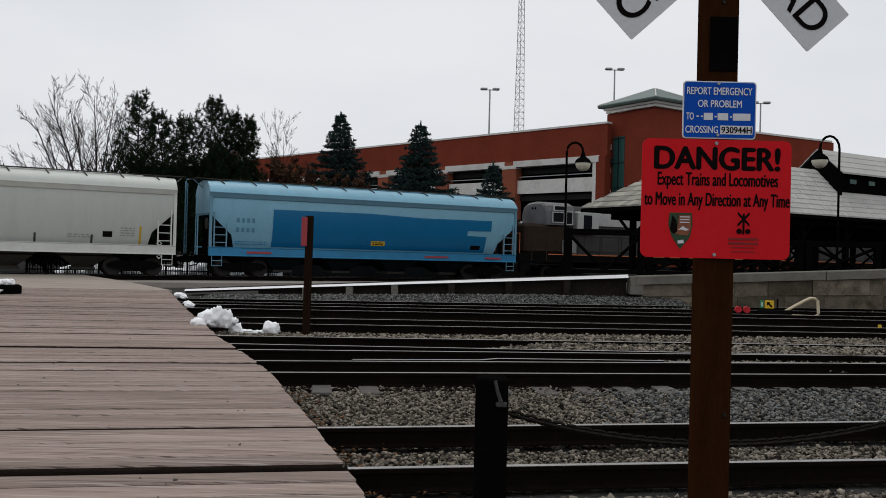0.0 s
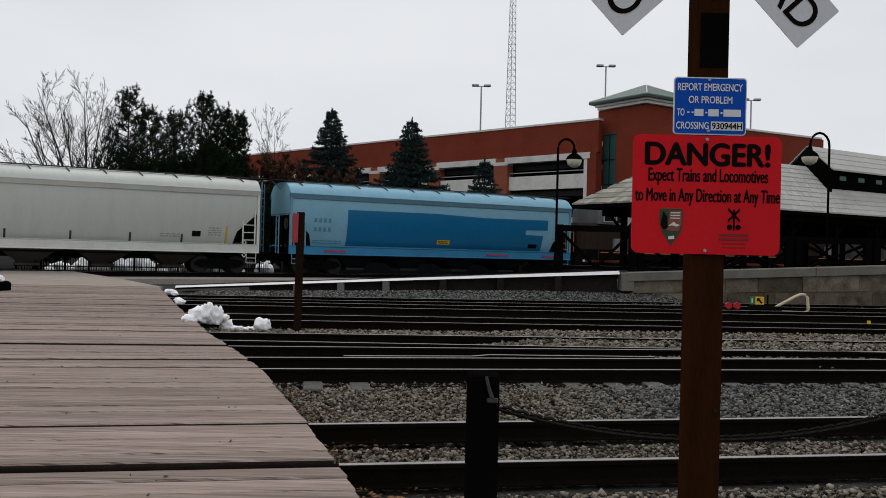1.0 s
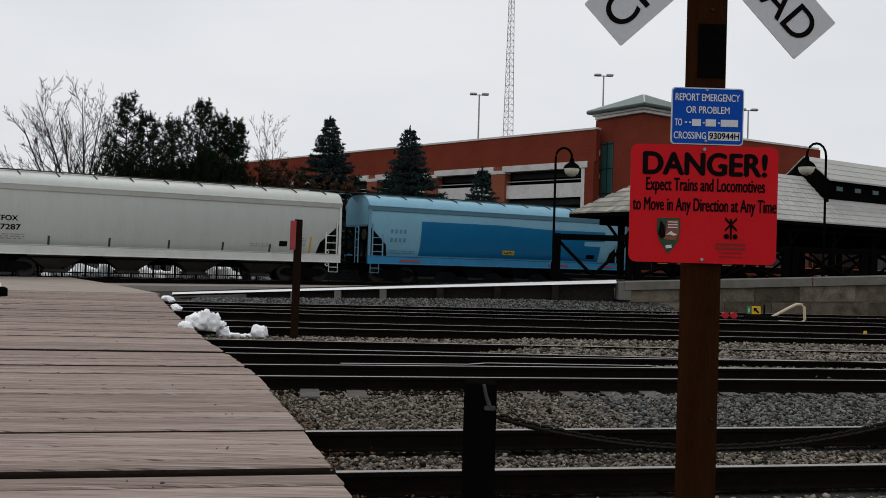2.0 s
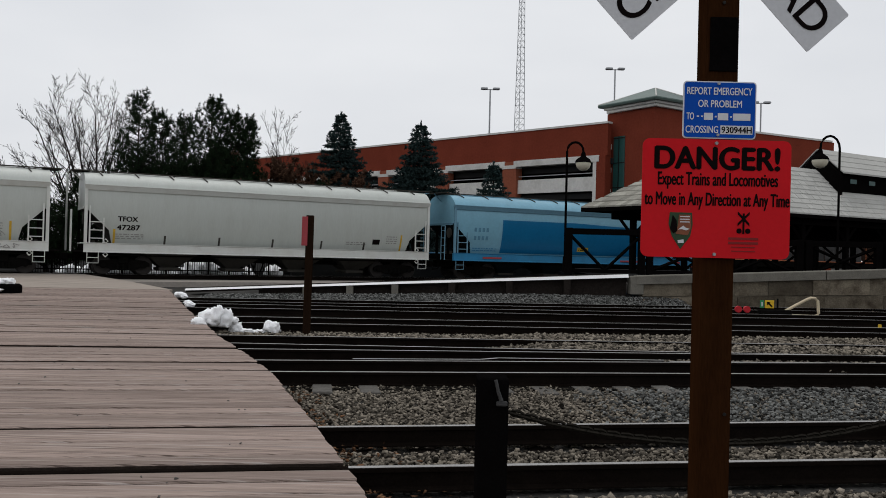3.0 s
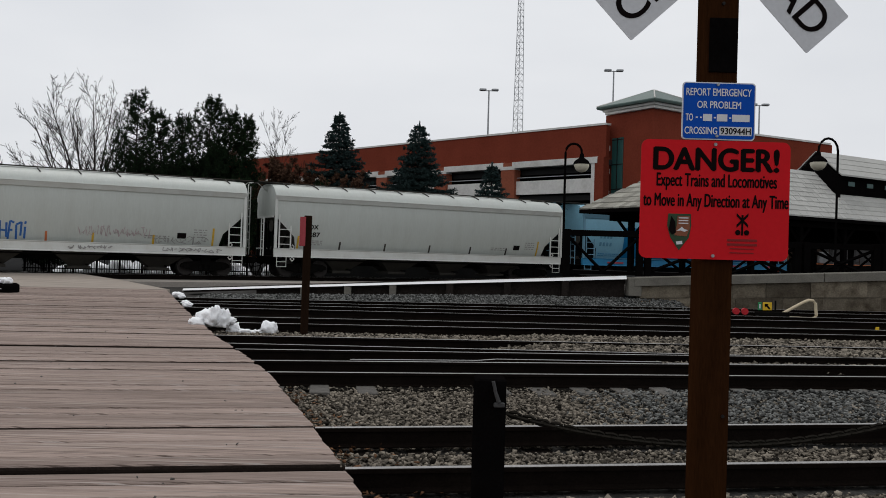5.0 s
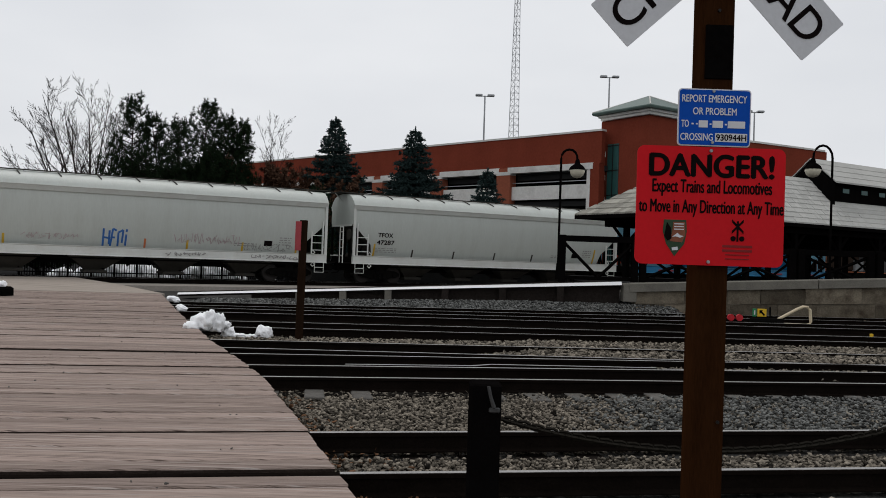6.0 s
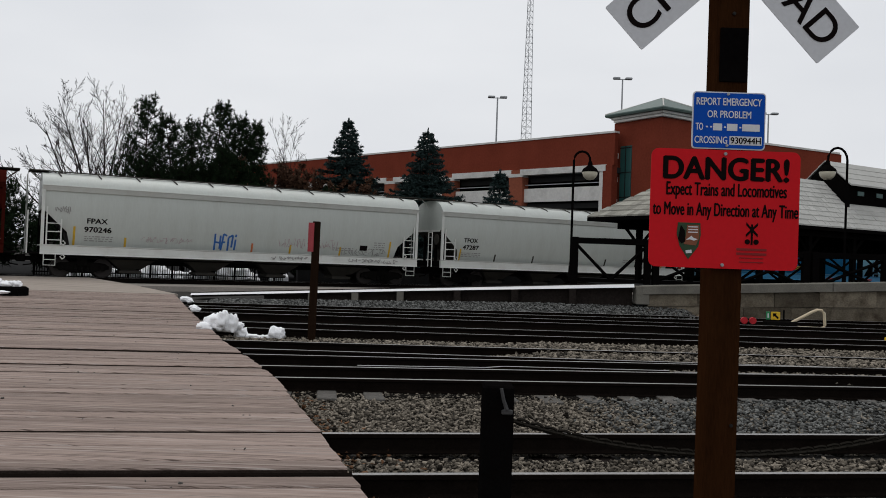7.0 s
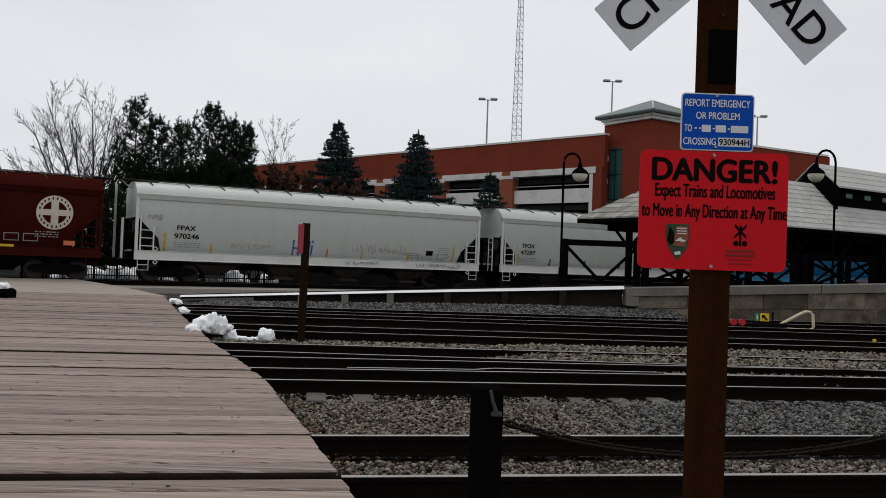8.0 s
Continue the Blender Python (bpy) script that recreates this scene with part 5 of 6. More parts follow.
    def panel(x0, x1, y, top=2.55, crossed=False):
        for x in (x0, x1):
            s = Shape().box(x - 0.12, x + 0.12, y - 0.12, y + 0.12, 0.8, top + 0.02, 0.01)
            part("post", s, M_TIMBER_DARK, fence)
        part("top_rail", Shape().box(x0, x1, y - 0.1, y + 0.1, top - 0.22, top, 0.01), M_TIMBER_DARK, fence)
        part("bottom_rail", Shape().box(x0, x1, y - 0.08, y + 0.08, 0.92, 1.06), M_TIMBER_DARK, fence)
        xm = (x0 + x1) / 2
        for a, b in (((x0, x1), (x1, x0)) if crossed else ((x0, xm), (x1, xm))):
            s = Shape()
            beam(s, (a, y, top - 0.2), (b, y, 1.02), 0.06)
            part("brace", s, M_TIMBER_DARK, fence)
    panel(4.72, 7.42, 32.2)
    x = 7.75
    while x < 30:
        panel(x, x + 2.6, 32.3, 2.3, True)
        x += 2.95


def gooseneck(x, y, base, top, arm, label, drop):
    lp = thing("platform_lamp", label, "lamp post", "lamps on the platform")
    s = Shape()
    s.tube([(x, y, base), (x, y, base + 0.6)], [0.10, 0.07], 8)
    pts = [(x, y, base + 0.5), (x, y, top - drop)]
    for k in range(1, 9):
        a = math.pi * k / 8
        pts.append((x + arm * (1 - math.cos(a)) / 2, y, top - drop + (drop - 0.05) * math.sin(a) + (-0.06 if k == 8 else 0)))
    s.tube(pts, 0.045, 8)
    part("pole", s, M_TIMBER_DARK, lp)
    e = pts[-1]
    sh = Shape().lathe([(0.05, 0.05), (0.08, 0.0), (0.10, -0.12), (0.26, -0.24), (0.32, -0.34), (0.30, -0.36), (0.05, -0.33)], e, 14)
    shade = part("shade", sh, M_TIMBER_DARK, lp)
    gl = Shape().lathe([(0.28, -0.35), (0.29, -0.42), (0.24, -0.55), (0.14, -0.64), (0.03, -0.67)], e, 14)
    part("globe", gl, M_LAMP_GLASS, shade, "cream glass globe", smooth=True)


def switchgear():
    sw = thing("switch_stand", "low switch stand with red, green and yellow targets", "switch stand")
    y = 28.3
    part("base", Shape().box(10.4, 11.45, y - 0.1, y + 0.2, -0.6, -0.06, 0.03), M_UNDER, sw)
    part("mast", Shape().tube([(11.0, y, -0.1), (11.0, y, 0.30)], 0.03, 8), M_UNDER, sw)
    part("green_target", Shape().box(10.42, 10.55, y - 0.02, y, -0.02, 0.24, 0.01), M_SWITCH_GREEN, sw)
    part("stripe", Shape().box(10.465, 10.505, y - 0.03, y - 0.018, 0.04, 0.18), M_SIGN_WHITE, sw)
    part("yellow_target", Shape().box(10.58, 10.88, y - 0.02, y, -0.02, 0.24, 0.01), M_SWITCH_YELLOW, sw, "yellow plate with a black arrow")
    part("arrow", Shape().prism([(10.64, 0.19), (10.76, 0.19), (10.73, 0.15), (10.83, 0.05), (10.79, 0.01), (10.69, 0.11), (10.65, 0.07)], "y", y - 0.03, y - 0.018), M_INK, sw)
    rd = thing("derail_block", "low red derail device beside the rail", "derail")
    for x in (9.70, 9.98):
        s = Shape().tube([(x, y - 0.1, -0.07), (x, y, -0.07)], 0.11, 12)
        part("red_disc", s, M_SWITCH_RED, rd)
    part("shaft", Shape().tube([(9.55, y, -0.16), (10.15, y, -0.16)], 0.04, 6), M_UNDER, rd)
    fr = thing("pipe_frame", "bent cream pipe frame standing beside the track", "pipe frame")
    pts = [(11.05, y, -0.23), (11.35, y, -0.04), (11.9, y, 0.27), (12.08, y, 0.35), (12.22, y, 0.34), (12.31, y, 0.24), (12.34, y, -0.14), (12.30, y, -0.22), (12.2, y, -0.25), (11.05, y, -0.23)]
    part("pipe", Shape().tube(pts, 0.048, 6), M_FRAME_CREAM, fr)
    part("footing", Shape().box(11.1, 12.4, y - 0.15, y + 0.15, -0.6, -0.22, 0.02), M_TIE, fr)
    part("footing", Shape().box(9.45, 10.25, y - 0.2, y + 0.2, -0.6, -0.2, 0.02), M_TIE, rd)
    for o in (sw, rd, fr):
        o.matrix_basis = Matrix.Translation((0, 0, 0.176)) @ Matrix.Scale(0.89, 4)
    mk = thing("ground_marker", "small yellow marker beside the rails", "marker")
    part("plate", Shape().box(10.92, 11.0, 21.6, 21.64, -0.2, 0.02, 0.005), M_SWITCH_YELLOW, mk)


# ---- parking garage and far things ----
def garage():
    G = thing("parking_garage", "red brick parking garage with pale concrete bands and a corner tower", "building")
    cx, cy = 13.2, 70.0
    ux, uy = -0.712, 0.702
    G.matrix_basis = Matrix.Translation((cx, cy, 0)) @ Matrix.Rotation(math.atan2(uy, ux), 4, "Z")
    # local x runs along the left face away from the tower; local -y looks into the building
    T = 12.2
    def b(x0, x1, y0, y1, z0, z1, c=0.0):
        return Shape().box(x0, x1, min(y0, y1), max(y0, y1), z0, z1, c)
    LEN = 62.0
    part("parapet_wall", b(0, LEN, 0, -0.5, 9.62, T), M_BRICK, G)
    part("parapet_coping", b(-0.05, LEN, 0.08, -0.6, T, T + 0.16), M_PRECAST, G)
    piers = [-0.6, 9.4, 17.8, 26.2, 34.6, 43.0, 51.4, 60]
    for i, p in enumerate(piers):
        w = 1.55
        pr = part("pier", b(p if i else 0.1, p + w, 0.14, -0.7, -0.3, 9.62), M_BRICK_PIER if i else M_BRICK, G, "orange brick pier" if i else "red brick pier")
        if i:
            part("pier_cap", b(p - 0.05, p + w + 0.05, 0.18, -0.7, 9.0, 9.3), M_PRECAST, pr)
        if i == 0:
            part("white_strip", b(p + w, p + w + 0.35, 0.12, -0.6, -0.3, 9.4), M_PRECAST, pr)
    for a, c in zip(piers, piers[1:]):
        part("lintel_band", b(a + 1.3, c + 0.25, 0.19, -0.55, 9.14, 9.66), M_PRECAST, G, "pale concrete lintel band")
        for z in (6.79, 3.2):
            part("spandrel", b(a + 1.6, c, -0.15, -0.4, z, z + 1.18), M_PRECAST, G, "pale concrete spandrel")
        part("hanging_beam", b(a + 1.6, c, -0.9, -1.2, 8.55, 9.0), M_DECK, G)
        part("rail_pipe", b(a + 1.6, c, -0.25, -0.3, 8.25, 8.32), M_GALV, G)
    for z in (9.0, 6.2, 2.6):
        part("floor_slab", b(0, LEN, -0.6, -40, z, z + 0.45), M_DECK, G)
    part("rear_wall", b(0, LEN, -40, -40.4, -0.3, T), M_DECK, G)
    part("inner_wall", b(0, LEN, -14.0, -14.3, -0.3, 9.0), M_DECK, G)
    part("end_wall", b(LEN, LEN + 0.4, 0, -40, -0.3, T), M_BRICK, G)
    # the other street face and the stair tower, turned a little from the main face
    inv = G.matrix_basis.inverted()
    sw = part("side_wall", Shape().box(0, 17.8, 0, 0.5, -0.3, T), M_BRICK, G)
    sw.matrix_basis = inv @ pose(19.3, 69.8, 0, 0, 0, 28.6)
    part("side_coping", Shape().box(-0.05, 17.9, -0.08, 0.6, T, T + 0.16), M_PRECAST, sw)
    part("side_band", Shape().box(0, 17.8, -0.06, 0.0, 9.14, 9.62), M_PRECAST, sw)
    rw = part("rear_wing", Shape().box(17.8, 18.2, 0.0, 30, -0.3, T), M_BRICK, sw)
    # tower: its front corner at the origin, faces along +x and +y
    tw = part("tower", Shape().box(0, 5.1, 0, 5.15, -0.3, 13.15), M_BRICK, G, "square brick stair tower")
    tw.matrix_basis = inv @ pose(16.3, 67.2, 0, 0, 0, 34)
    part("tower_cornice", Shape().box(-0.3, 5.4, -0.3, 5.0, 13.15, 13.38, 0.03), M_PRECAST, tw)
    part("tower_cornice", Shape().box(-0.45, 5.55, -0.45, 5.15, 13.38, 13.58, 0.03), M_PRECAST, tw)
    rf = Shape().loft([[(x, y, z) for x, y in ((-k, -k), (5.1 + k, -k), (5.1 + k, 4.7 + k), (-k, 4.7 + k))] for k, z in ((0.75, 13.58), (0.8, 13.72), (0.78, 13.8), (-2.3, 15.2))])
    rf = part("tower_roof", rf, M_GREEN_ROOF, tw, "pyramid roof of weathered green metal")
    for sx, sy in ((-1, -1), (1, -1), (-1, 1)):
        c0 = (2.55 + sx * 3.33, 2.35 + sy * 3.13, 13.82)
        part("hip_cap", Shape().tube([c0, (2.55, 2.35, 15.22)], 0.06, 5), M_PRECAST, rf)
    gw = part("tower_window", Shape().box(-0.06, 0.1, 3.1, 4.33, 1.0, 11.2), M_TEAL_GLASS, tw, "tall teal glass strip")
    for k in range(6):
        part("mullion", Shape().box(-0.10, -0.05, 3.1, 4.33, 1.0 + k * 2.0, 1.08 + k * 2.0), M_IRON, gw)
    part("mullion", Shape().box(-0.10, -0.05, 3.68, 3.75, 1.0, 11.2), M_IRON, gw)
    for z in (10.2, 8.3, 6.5):
        part("wall_lamp", Shape().box(-0.16, 0.0, 4.55, 4.98, z, z + 0.45, 0.03), M_PRECAST, tw)


def roof_lamp(x, y, z0, z1, w=1.2):
    lp = thing("parking_light", "tall grey double-headed parking deck light", "lamp post", "lights on the garage roof")
    part("pole", Shape().tube([(x, y, z0), (x, y, z1)], [0.11, 0.08], 8), M_GALV, lp)
    part("arm", Shape().box(x - w * 0.5, x + w * 0.5, y - 0.04, y + 0.04, z1 - 0.10, z1 - 0.02), M_GALV, lp)
    for sg in (-1, 1):
        part("lamp_head", Shape().box(x + sg * w * 0.55 - 0.38, x + sg * w * 0.55 + 0.38, y - 0.25, y + 0.25, z1 - 0.08, z1 + 0.16, 0.05), M_GALV, lp)


def radio_mast():
    x0, y0, H = 16.4, 190.0, 62.0
    ms = thing("radio_mast", "slender grey lattice radio mast behind the garage", "mast")
    legs = []
    for k in range(3):
        a = 2 * math.pi * k / 3 + 0.4
        f = lambda z, a=a: (x0 + (1.8 - 1.2 * z / H) * math.cos(a), y0 + (1.8 - 1.2 * z / H) * math.sin(a), z)
        part("leg", Shape().tube([f(0), f(H)], [0.085, 0.065], 5), M_GALV, ms)
        legs.append(f)
    n = 44
    s = Shape()
    for i in range(n):
        z0, z1 = H * i / n, H * (i + 1) / n
        for k in range(3):
            s.tube([legs[k](z0), legs[(k + 1) % 3](z1)], 0.036, 3, cap=False)
            s.tube([legs[k](z1), legs[(k + 1) % 3](z1)], 0.036, 3, cap=False)
    part("lattice", s, M_GALV, ms)


# ---- trees ----
def limb(s, p, d, length, r, level, rnd, up=0.05, tips=None):
    """A bare limb that bends upwards, with side branches and twigs all along it."""
    n = 6
    pts, rad, dirs = [p.copy()], [r], [d.copy()]
    q, dd = p.copy(), d.copy()
    for i in range(n):
        dd = (dd + Vector((rnd.gauss(0, 0.05), rnd.gauss(0, 0.05), rnd.gauss(up, 0.04)))).normalized()
        q = q + dd * (length / n)
        pts.append(q.copy())
        dirs.append(dd.copy())
        rad.append(max(0.008, r * (1 - 0.88 * (i + 1) / n)))
    s.tube(pts, rad, 5 if level > 1 else 3, cap=False)
    if tips is not None:
        tips += [(pts[k], dirs[k]) for k in ((2, 4, 6) if level < 2 else (6,))]
    if level == 0:
        return
    for k in range((0, 4, 8, 14)[level]):
        u = rnd.uniform(0.22 if level < 3 else 0.30, 0.97)
        i = min(n - 1, int(u * n))
        base = pts[i].lerp(pts[i + 1], u * n - i)
        ax = dirs[i].orthogonal().normalized()
        ax = Matrix.Rotation(rnd.uniform(0, 6.28), 3, dirs[i]) @ ax
        nd = Matrix.Rotation(radians(rnd.uniform(17, 40)), 3, ax) @ dirs[i]
        limb(s, base, nd.normalized(), length * rnd.uniform(0.24, 0.42) * (1.2 - 0.65 * u), max(0.012, rad[i] * rnd.uniform(0.35, 0.6)), level - 1, rnd, up, tips)


def bare_tree(x, y, stems, seed, label, r=0.15, group="bare trees behind the train"):
    """stems: (lean along x, lean along y, length) of each stem from one stool."""
    rnd = random.Random(seed)
    t = thing("bare_tree", label, "tree", group)
    part("stump", Shape().tube([(x, y, GROUND - 0.2), (x, y, 0.5)], [r * 2.2, r * 1.7], 9), M_BARK, t)
    for lx, ly, length in stems:
        s = Shape()
        limb(s, Vector((x + 0.2 * lx, y + 0.2 * ly, 0.2)), Vector((lx, ly, 1)).normalized(), length, r * (0.55 + 0.025 * length), 3, rnd, 0.012)
        part("stem", s, M_BARK, t, fix=False)


class Tufts:
    """Many tufts of narrow blades, made into one mesh at the end."""

    def __init__(self):
        self.rows = []

    def add(self, p, d, size, n, wide):
        self.rows.append((*p, *d, size, n, wide))

    def mesh(self, name, seed, thin=0.085):
        rng = np.random.default_rng(seed)
        a = np.array(self.rows)
        a = np.repeat(a, a[:, 7].astype(int), 0)
        p, k = a[:, 0:3], len(a)
        unit = lambda q: q / np.maximum(1e-6, np.linalg.norm(q, axis=1, keepdims=True))
        v = unit(a[:, 3:6] + rng.normal(0, 1, (k, 3)) * a[:, 8:9])
        size = a[:, 6:7]
        w = unit(np.cross(v, rng.normal(0, 1, (k, 3)))) * size * thin
        e = p + v * size * rng.uniform(0.6, 1.2, (k, 1))
        co = np.stack([p - w, p + w, e + w * 0.4, e - w * 0.4], 1).reshape(-1, 3)
        me = bpy.data.meshes.new(name)
        me.vertices.add(4 * k)
        me.vertices.foreach_set("co", co.ravel())
        me.loops.add(4 * k)
        me.loops.foreach_set("vertex_index", np.arange(4 * k, dtype=np.int32))
        me.polygons.add(k)
        me.polygons.foreach_set("loop_start", np.arange(0, 4 * k, 4, dtype=np.int32))
        me.update(calc_edges=True)
        return me


def spruce(x, y, h, base_r, seed, label):
    """Whorls of boughs that sag and turn up at the tip, each with flat side twigs full of needles."""
    rnd = random.Random(seed)
    t = thing("spruce_tree", label, "tree", "conifers behind the train")
    tr = Shape().tube([(x, y, GROUND), (x, y, h * 0.6), (x, y, h)], [0.022 * h, 0.012 * h, 0.01], 7)
    part("trunk", tr, M_BARK_DARK, t)
    s = Tufts()
    z = 0.8
    while z < h - 0.15:
        u = z / h
        r = base_r * (1 - u) * rnd.uniform(0.92, 1.06) + 0.06
        k = int(6 + 9 * (1 - u))
        a0 = rnd.uniform(0, 6.28)
        low = u < 0.42
        for i in range(k):
            a = a0 + 2 * math.pi * i / k + rnd.gauss(0, 0.10)
            rr = r * rnd.choice((0.72, 0.85, 0.95, 1.0, 1.05, 1.18))
            zz = z + rnd.uniform(-0.12, 0.12)
            ca, sa = math.cos(a), math.sin(a)
            steps = max(2, int(rr / (0.34 if low else 0.24)))
            for j in range(1, steps + 1):
                f = j / steps
                bz = zz - 0.20 * rr * f + 0.16 * rr * f * f * f
                p = Vector((x + rr * f * ca, y + rr * f * sa, bz))
                s.add(p, (ca, sa, 0.25), 0.22, 11, 0.6)
                twig = 0.30 * rr * (1.1 - f) + 0.10
                for sg in (-1, 1):
                    b = a + sg * rnd.uniform(0.7, 1.1)
                    m = 1 if twig < 0.25 else 2 if low or twig < 0.6 else 3
                    for g in range(1, m + 1):
                        q = p + Vector((math.cos(b), math.sin(b), -0.12)) * (twig * g / m)
                        s.add(q, (math.cos(b), math.sin(b), 0.15), 0.21, 10, 0.6)
        z += (0.40 if low else 0.34) if u < 0.8 else 0.24
    s.add((x, y, h - 0.3), (0, 0, 1), 0.35, 14, 0.2)
    s.add((x, y, h - 0.05), (0, 0, 1), 0.25, 8, 0.15)
    part("crown", s.mesh("crown", seed, 0.17), M_SPRUCE, t, "blue-green needled boughs")


def pine(x, y, h, rx, seed, label, stems=3, low=1.2, full=1.0):
    """Bushy pine: rising limbs, needle tufts that stand up like candles at their ends, a dense dark heart, gaps near the top."""
    rnd = random.Random(seed)
    t = thing("pine_tree", label, "tree", "conifers behind the train")
    tr = Shape()
    s = Tufts()
    for k in range(stems):
        ox = (k - (stems - 1) / 2) / max(1, stems) * rx * 1.5 + rnd.uniform(-0.2, 0.2)
        hh = h * (1.0 if k == stems // 2 else rnd.uniform(0.80, 0.95))
        top = Vector((x + ox * 1.25, y + rnd.uniform(-0.6, 0.6), hh))
        foot = Vector((x + ox * 0.5, y, GROUND))
        tr.tube([foot, foot.lerp(top, 0.5), top], [0.16, 0.10, 0.02], 6)
        z = low
        while z < hh - 0.1:
            u = z / hh
            r = rx * 0.9 * (1 - u) ** 0.74 * (0.6 + 0.4 * min(1, u * 3)) + 0.15
            c = foot.lerp(top, u)
            for i in range(6 if u > 0.6 else 9):
                a = rnd.uniform(0, 6.28)
                rr = r * rnd.choice((0.45, 0.7, 0.9, 1.05, 1.22))
                e = Vector((c.x + rr * math.cos(a), c.y + rr * math.sin(a), z + rr * 0.45 + rnd.gauss(0, 0.12)))
                tr.tube([c, c.lerp(e, 0.5) - Vector((0, 0, 0.05)), e], [0.035, 0.022, 0.010], 3, cap=False)
                for f in ((0.55, 0.75, 0.9, 1.0) if u > 0.6 else (0.35, 0.5, 0.65, 0.8, 0.9, 1.0)):
                    p = c.lerp(e, f) + Vector((rnd.gauss(0, 0.12), rnd.gauss(0, 0.12), rnd.gauss(0, 0.08)))
                    s.add(p, (math.cos(a) * 0.3, math.sin(a) * 0.3, 0.8), 0.24, int(22 * full), 0.6)
                for g in range(3):
                    s.add(e + Vector((rnd.gauss(0, 0.03), rnd.gauss(0, 0.03), 0.13 * (g + 1))), (0, 0, 1), 0.17, 13, 0.5)
            if u < 0.66:
                for i in range(int(16 * full)):
                    a, q = rnd.uniform(0, 6.28), r * 0.7 * math.sqrt(rnd.random())
                    s.add((c.x + q * math.cos(a), c.y + q * math.sin(a), z + rnd.uniform(0, 0.3)), (0, 0, 0.5), 0.34, 12, 0.9)
            z += 0.30 if u < 0.6 else 0.34
    part("trunk", tr, M_BARK_DARK, t, fix=False)
    part("crown", s.mesh("crown", seed, 0.075), M_PINE, t, "dark green needle tufts")


def russet_bush(x, y, h, w, seed):
    rnd = random.Random(seed)
    t = thing("russet_shrub", "brown leafless shrub with clinging russet leaves", "shrub", "shrubs behind the train")
    s, lv, tips = Shape(), Tufts(), []
    for k in range(14):
        d = Vector((rnd.uniform(-0.5, 0.5), rnd.uniform(-0.4, 0.4), 1)).normalized()
        limb(s, Vector((x + rnd.uniform(-w, w), y + rnd.uniform(-1, 1), GROUND)), d, h * rnd.uniform(0.62, 0.98), 0.05, 2, rnd, 0.04, tips)
    for p, d in tips:
        if p.z < h * 0.9:
            lv.add(p, d, 0.25, 13, 1.3)
    part("branch_work", s, M_BARK_DARK, t, fix=False)
    part("leaf_work", lv.mesh("leaf_work", seed, 0.2), M_RUSSET, t)


def yard_behind():
    """Asphalt lot darkened for shade, a dark backing wall, a low fence and ploughed snow beyond the main line."""
    # dark sheet added for the shade seen beneath and behind the train
    q = [on_line(-120, 4.4), on_line(120, 4.4), on_line(160, 60), on_line(-160, 60)]
    lot = part("asphalt_lot", Shape().loft([[(p.x, p.y, z) for p in q] for z in (GROUND - 0.3, GROUND + 0.03)]), M_ASPHALT)
    tagged(lot, "asphalt lot beyond the main line, its shade put into the dark colour", "ground", kind="structure")
    for i, (s, off, r, h) in enumerate(((-11.6, 6.3, 0.66, 0.66), (-10.55, 6.2, 0.76, 0.74), (-9.5, 6.4, 0.56, 0.62), (-12.8, 6.2, 0.7, 0.42), (-8.8, 6.3, 0.3, 0.40), (-14.1, 6.3, 0.75, 0.62), (-15.3, 6.2, 0.6, 0.72), (-16.6, 6.4, 0.7, 0.55), (-17.8, 6.3, 0.5, 0.42), (-7.2, 6.6, 0.5, 0.5))):
        p = on_line(s, off)
        ob = lump("snow_bank", p.x, p.y, GROUND, r, 0.8, h, 40 + i)
        tagged(ob, "ploughed bank of old white snow", "snow", "snow beyond the main line")
    # added wall, hides the bright background so the gap under the train stays dark
    q = [on_line(-6.5, 5.4), on_line(45, 5.4), on_line(45, 5.7), on_line(-6.5, 5.7)]
    wl = part("low_wall", Shape().loft([[(p.x, p.y, p.z + z) for p in q] for z in (-0.5, 0.95)]), M_ASPHALT)
    tagged(wl, "added dark wall that stands in for the darkness under the train", "wall", kind="structure")
    f = thing("lot_fence", "low dark slatted fence beyond the main line", "fence")
    for k in range(104):
        p = on_line(-19.8 + k * 0.12, 5.1)
        w = 0.05 if k % 9 == 0 else 0.012
        part("post" if k % 9 == 0 else "slat", Shape().box(p.x - w, p.x + w, p.y - 0.02, p.y + 0.02, GROUND, 0.97), M_TIMBER_DARK, f)
    for z in (0.2, 0.93):
        part("rail", Shape().tube([on_line(-19.9, 5.12, z), on_line(-7.3, 5.12, z)], 0.03, 4), M_TIMBER_DARK, f)


def crossing_apron():
    """Pale boarded apron rising from the planks to the main line."""
    xr = edge_x(30.2)
    p, q = on_line(-17.7, 0.55), on_line(-27.5, 0.55)
    near = [(xr - 11.0, 31.66 + 0.115 * (xr - 11.0), 0.012), (xr, 31.66 + 0.115 * xr, 0.012)]
    poly = near + [(-12.9, 35.4, 0.10), (p.x, p.y, 0.19), (q.x, q.y, 0.21)]
    ob = part("crossing_apron", Shape().loft([[(x, y, z - d) for x, y, z in poly] for d in (0.3, 0.0)]), M_APRON)
    tagged(ob, "pale worn boarded apron rising to the main line", "crossing", kind="structure")


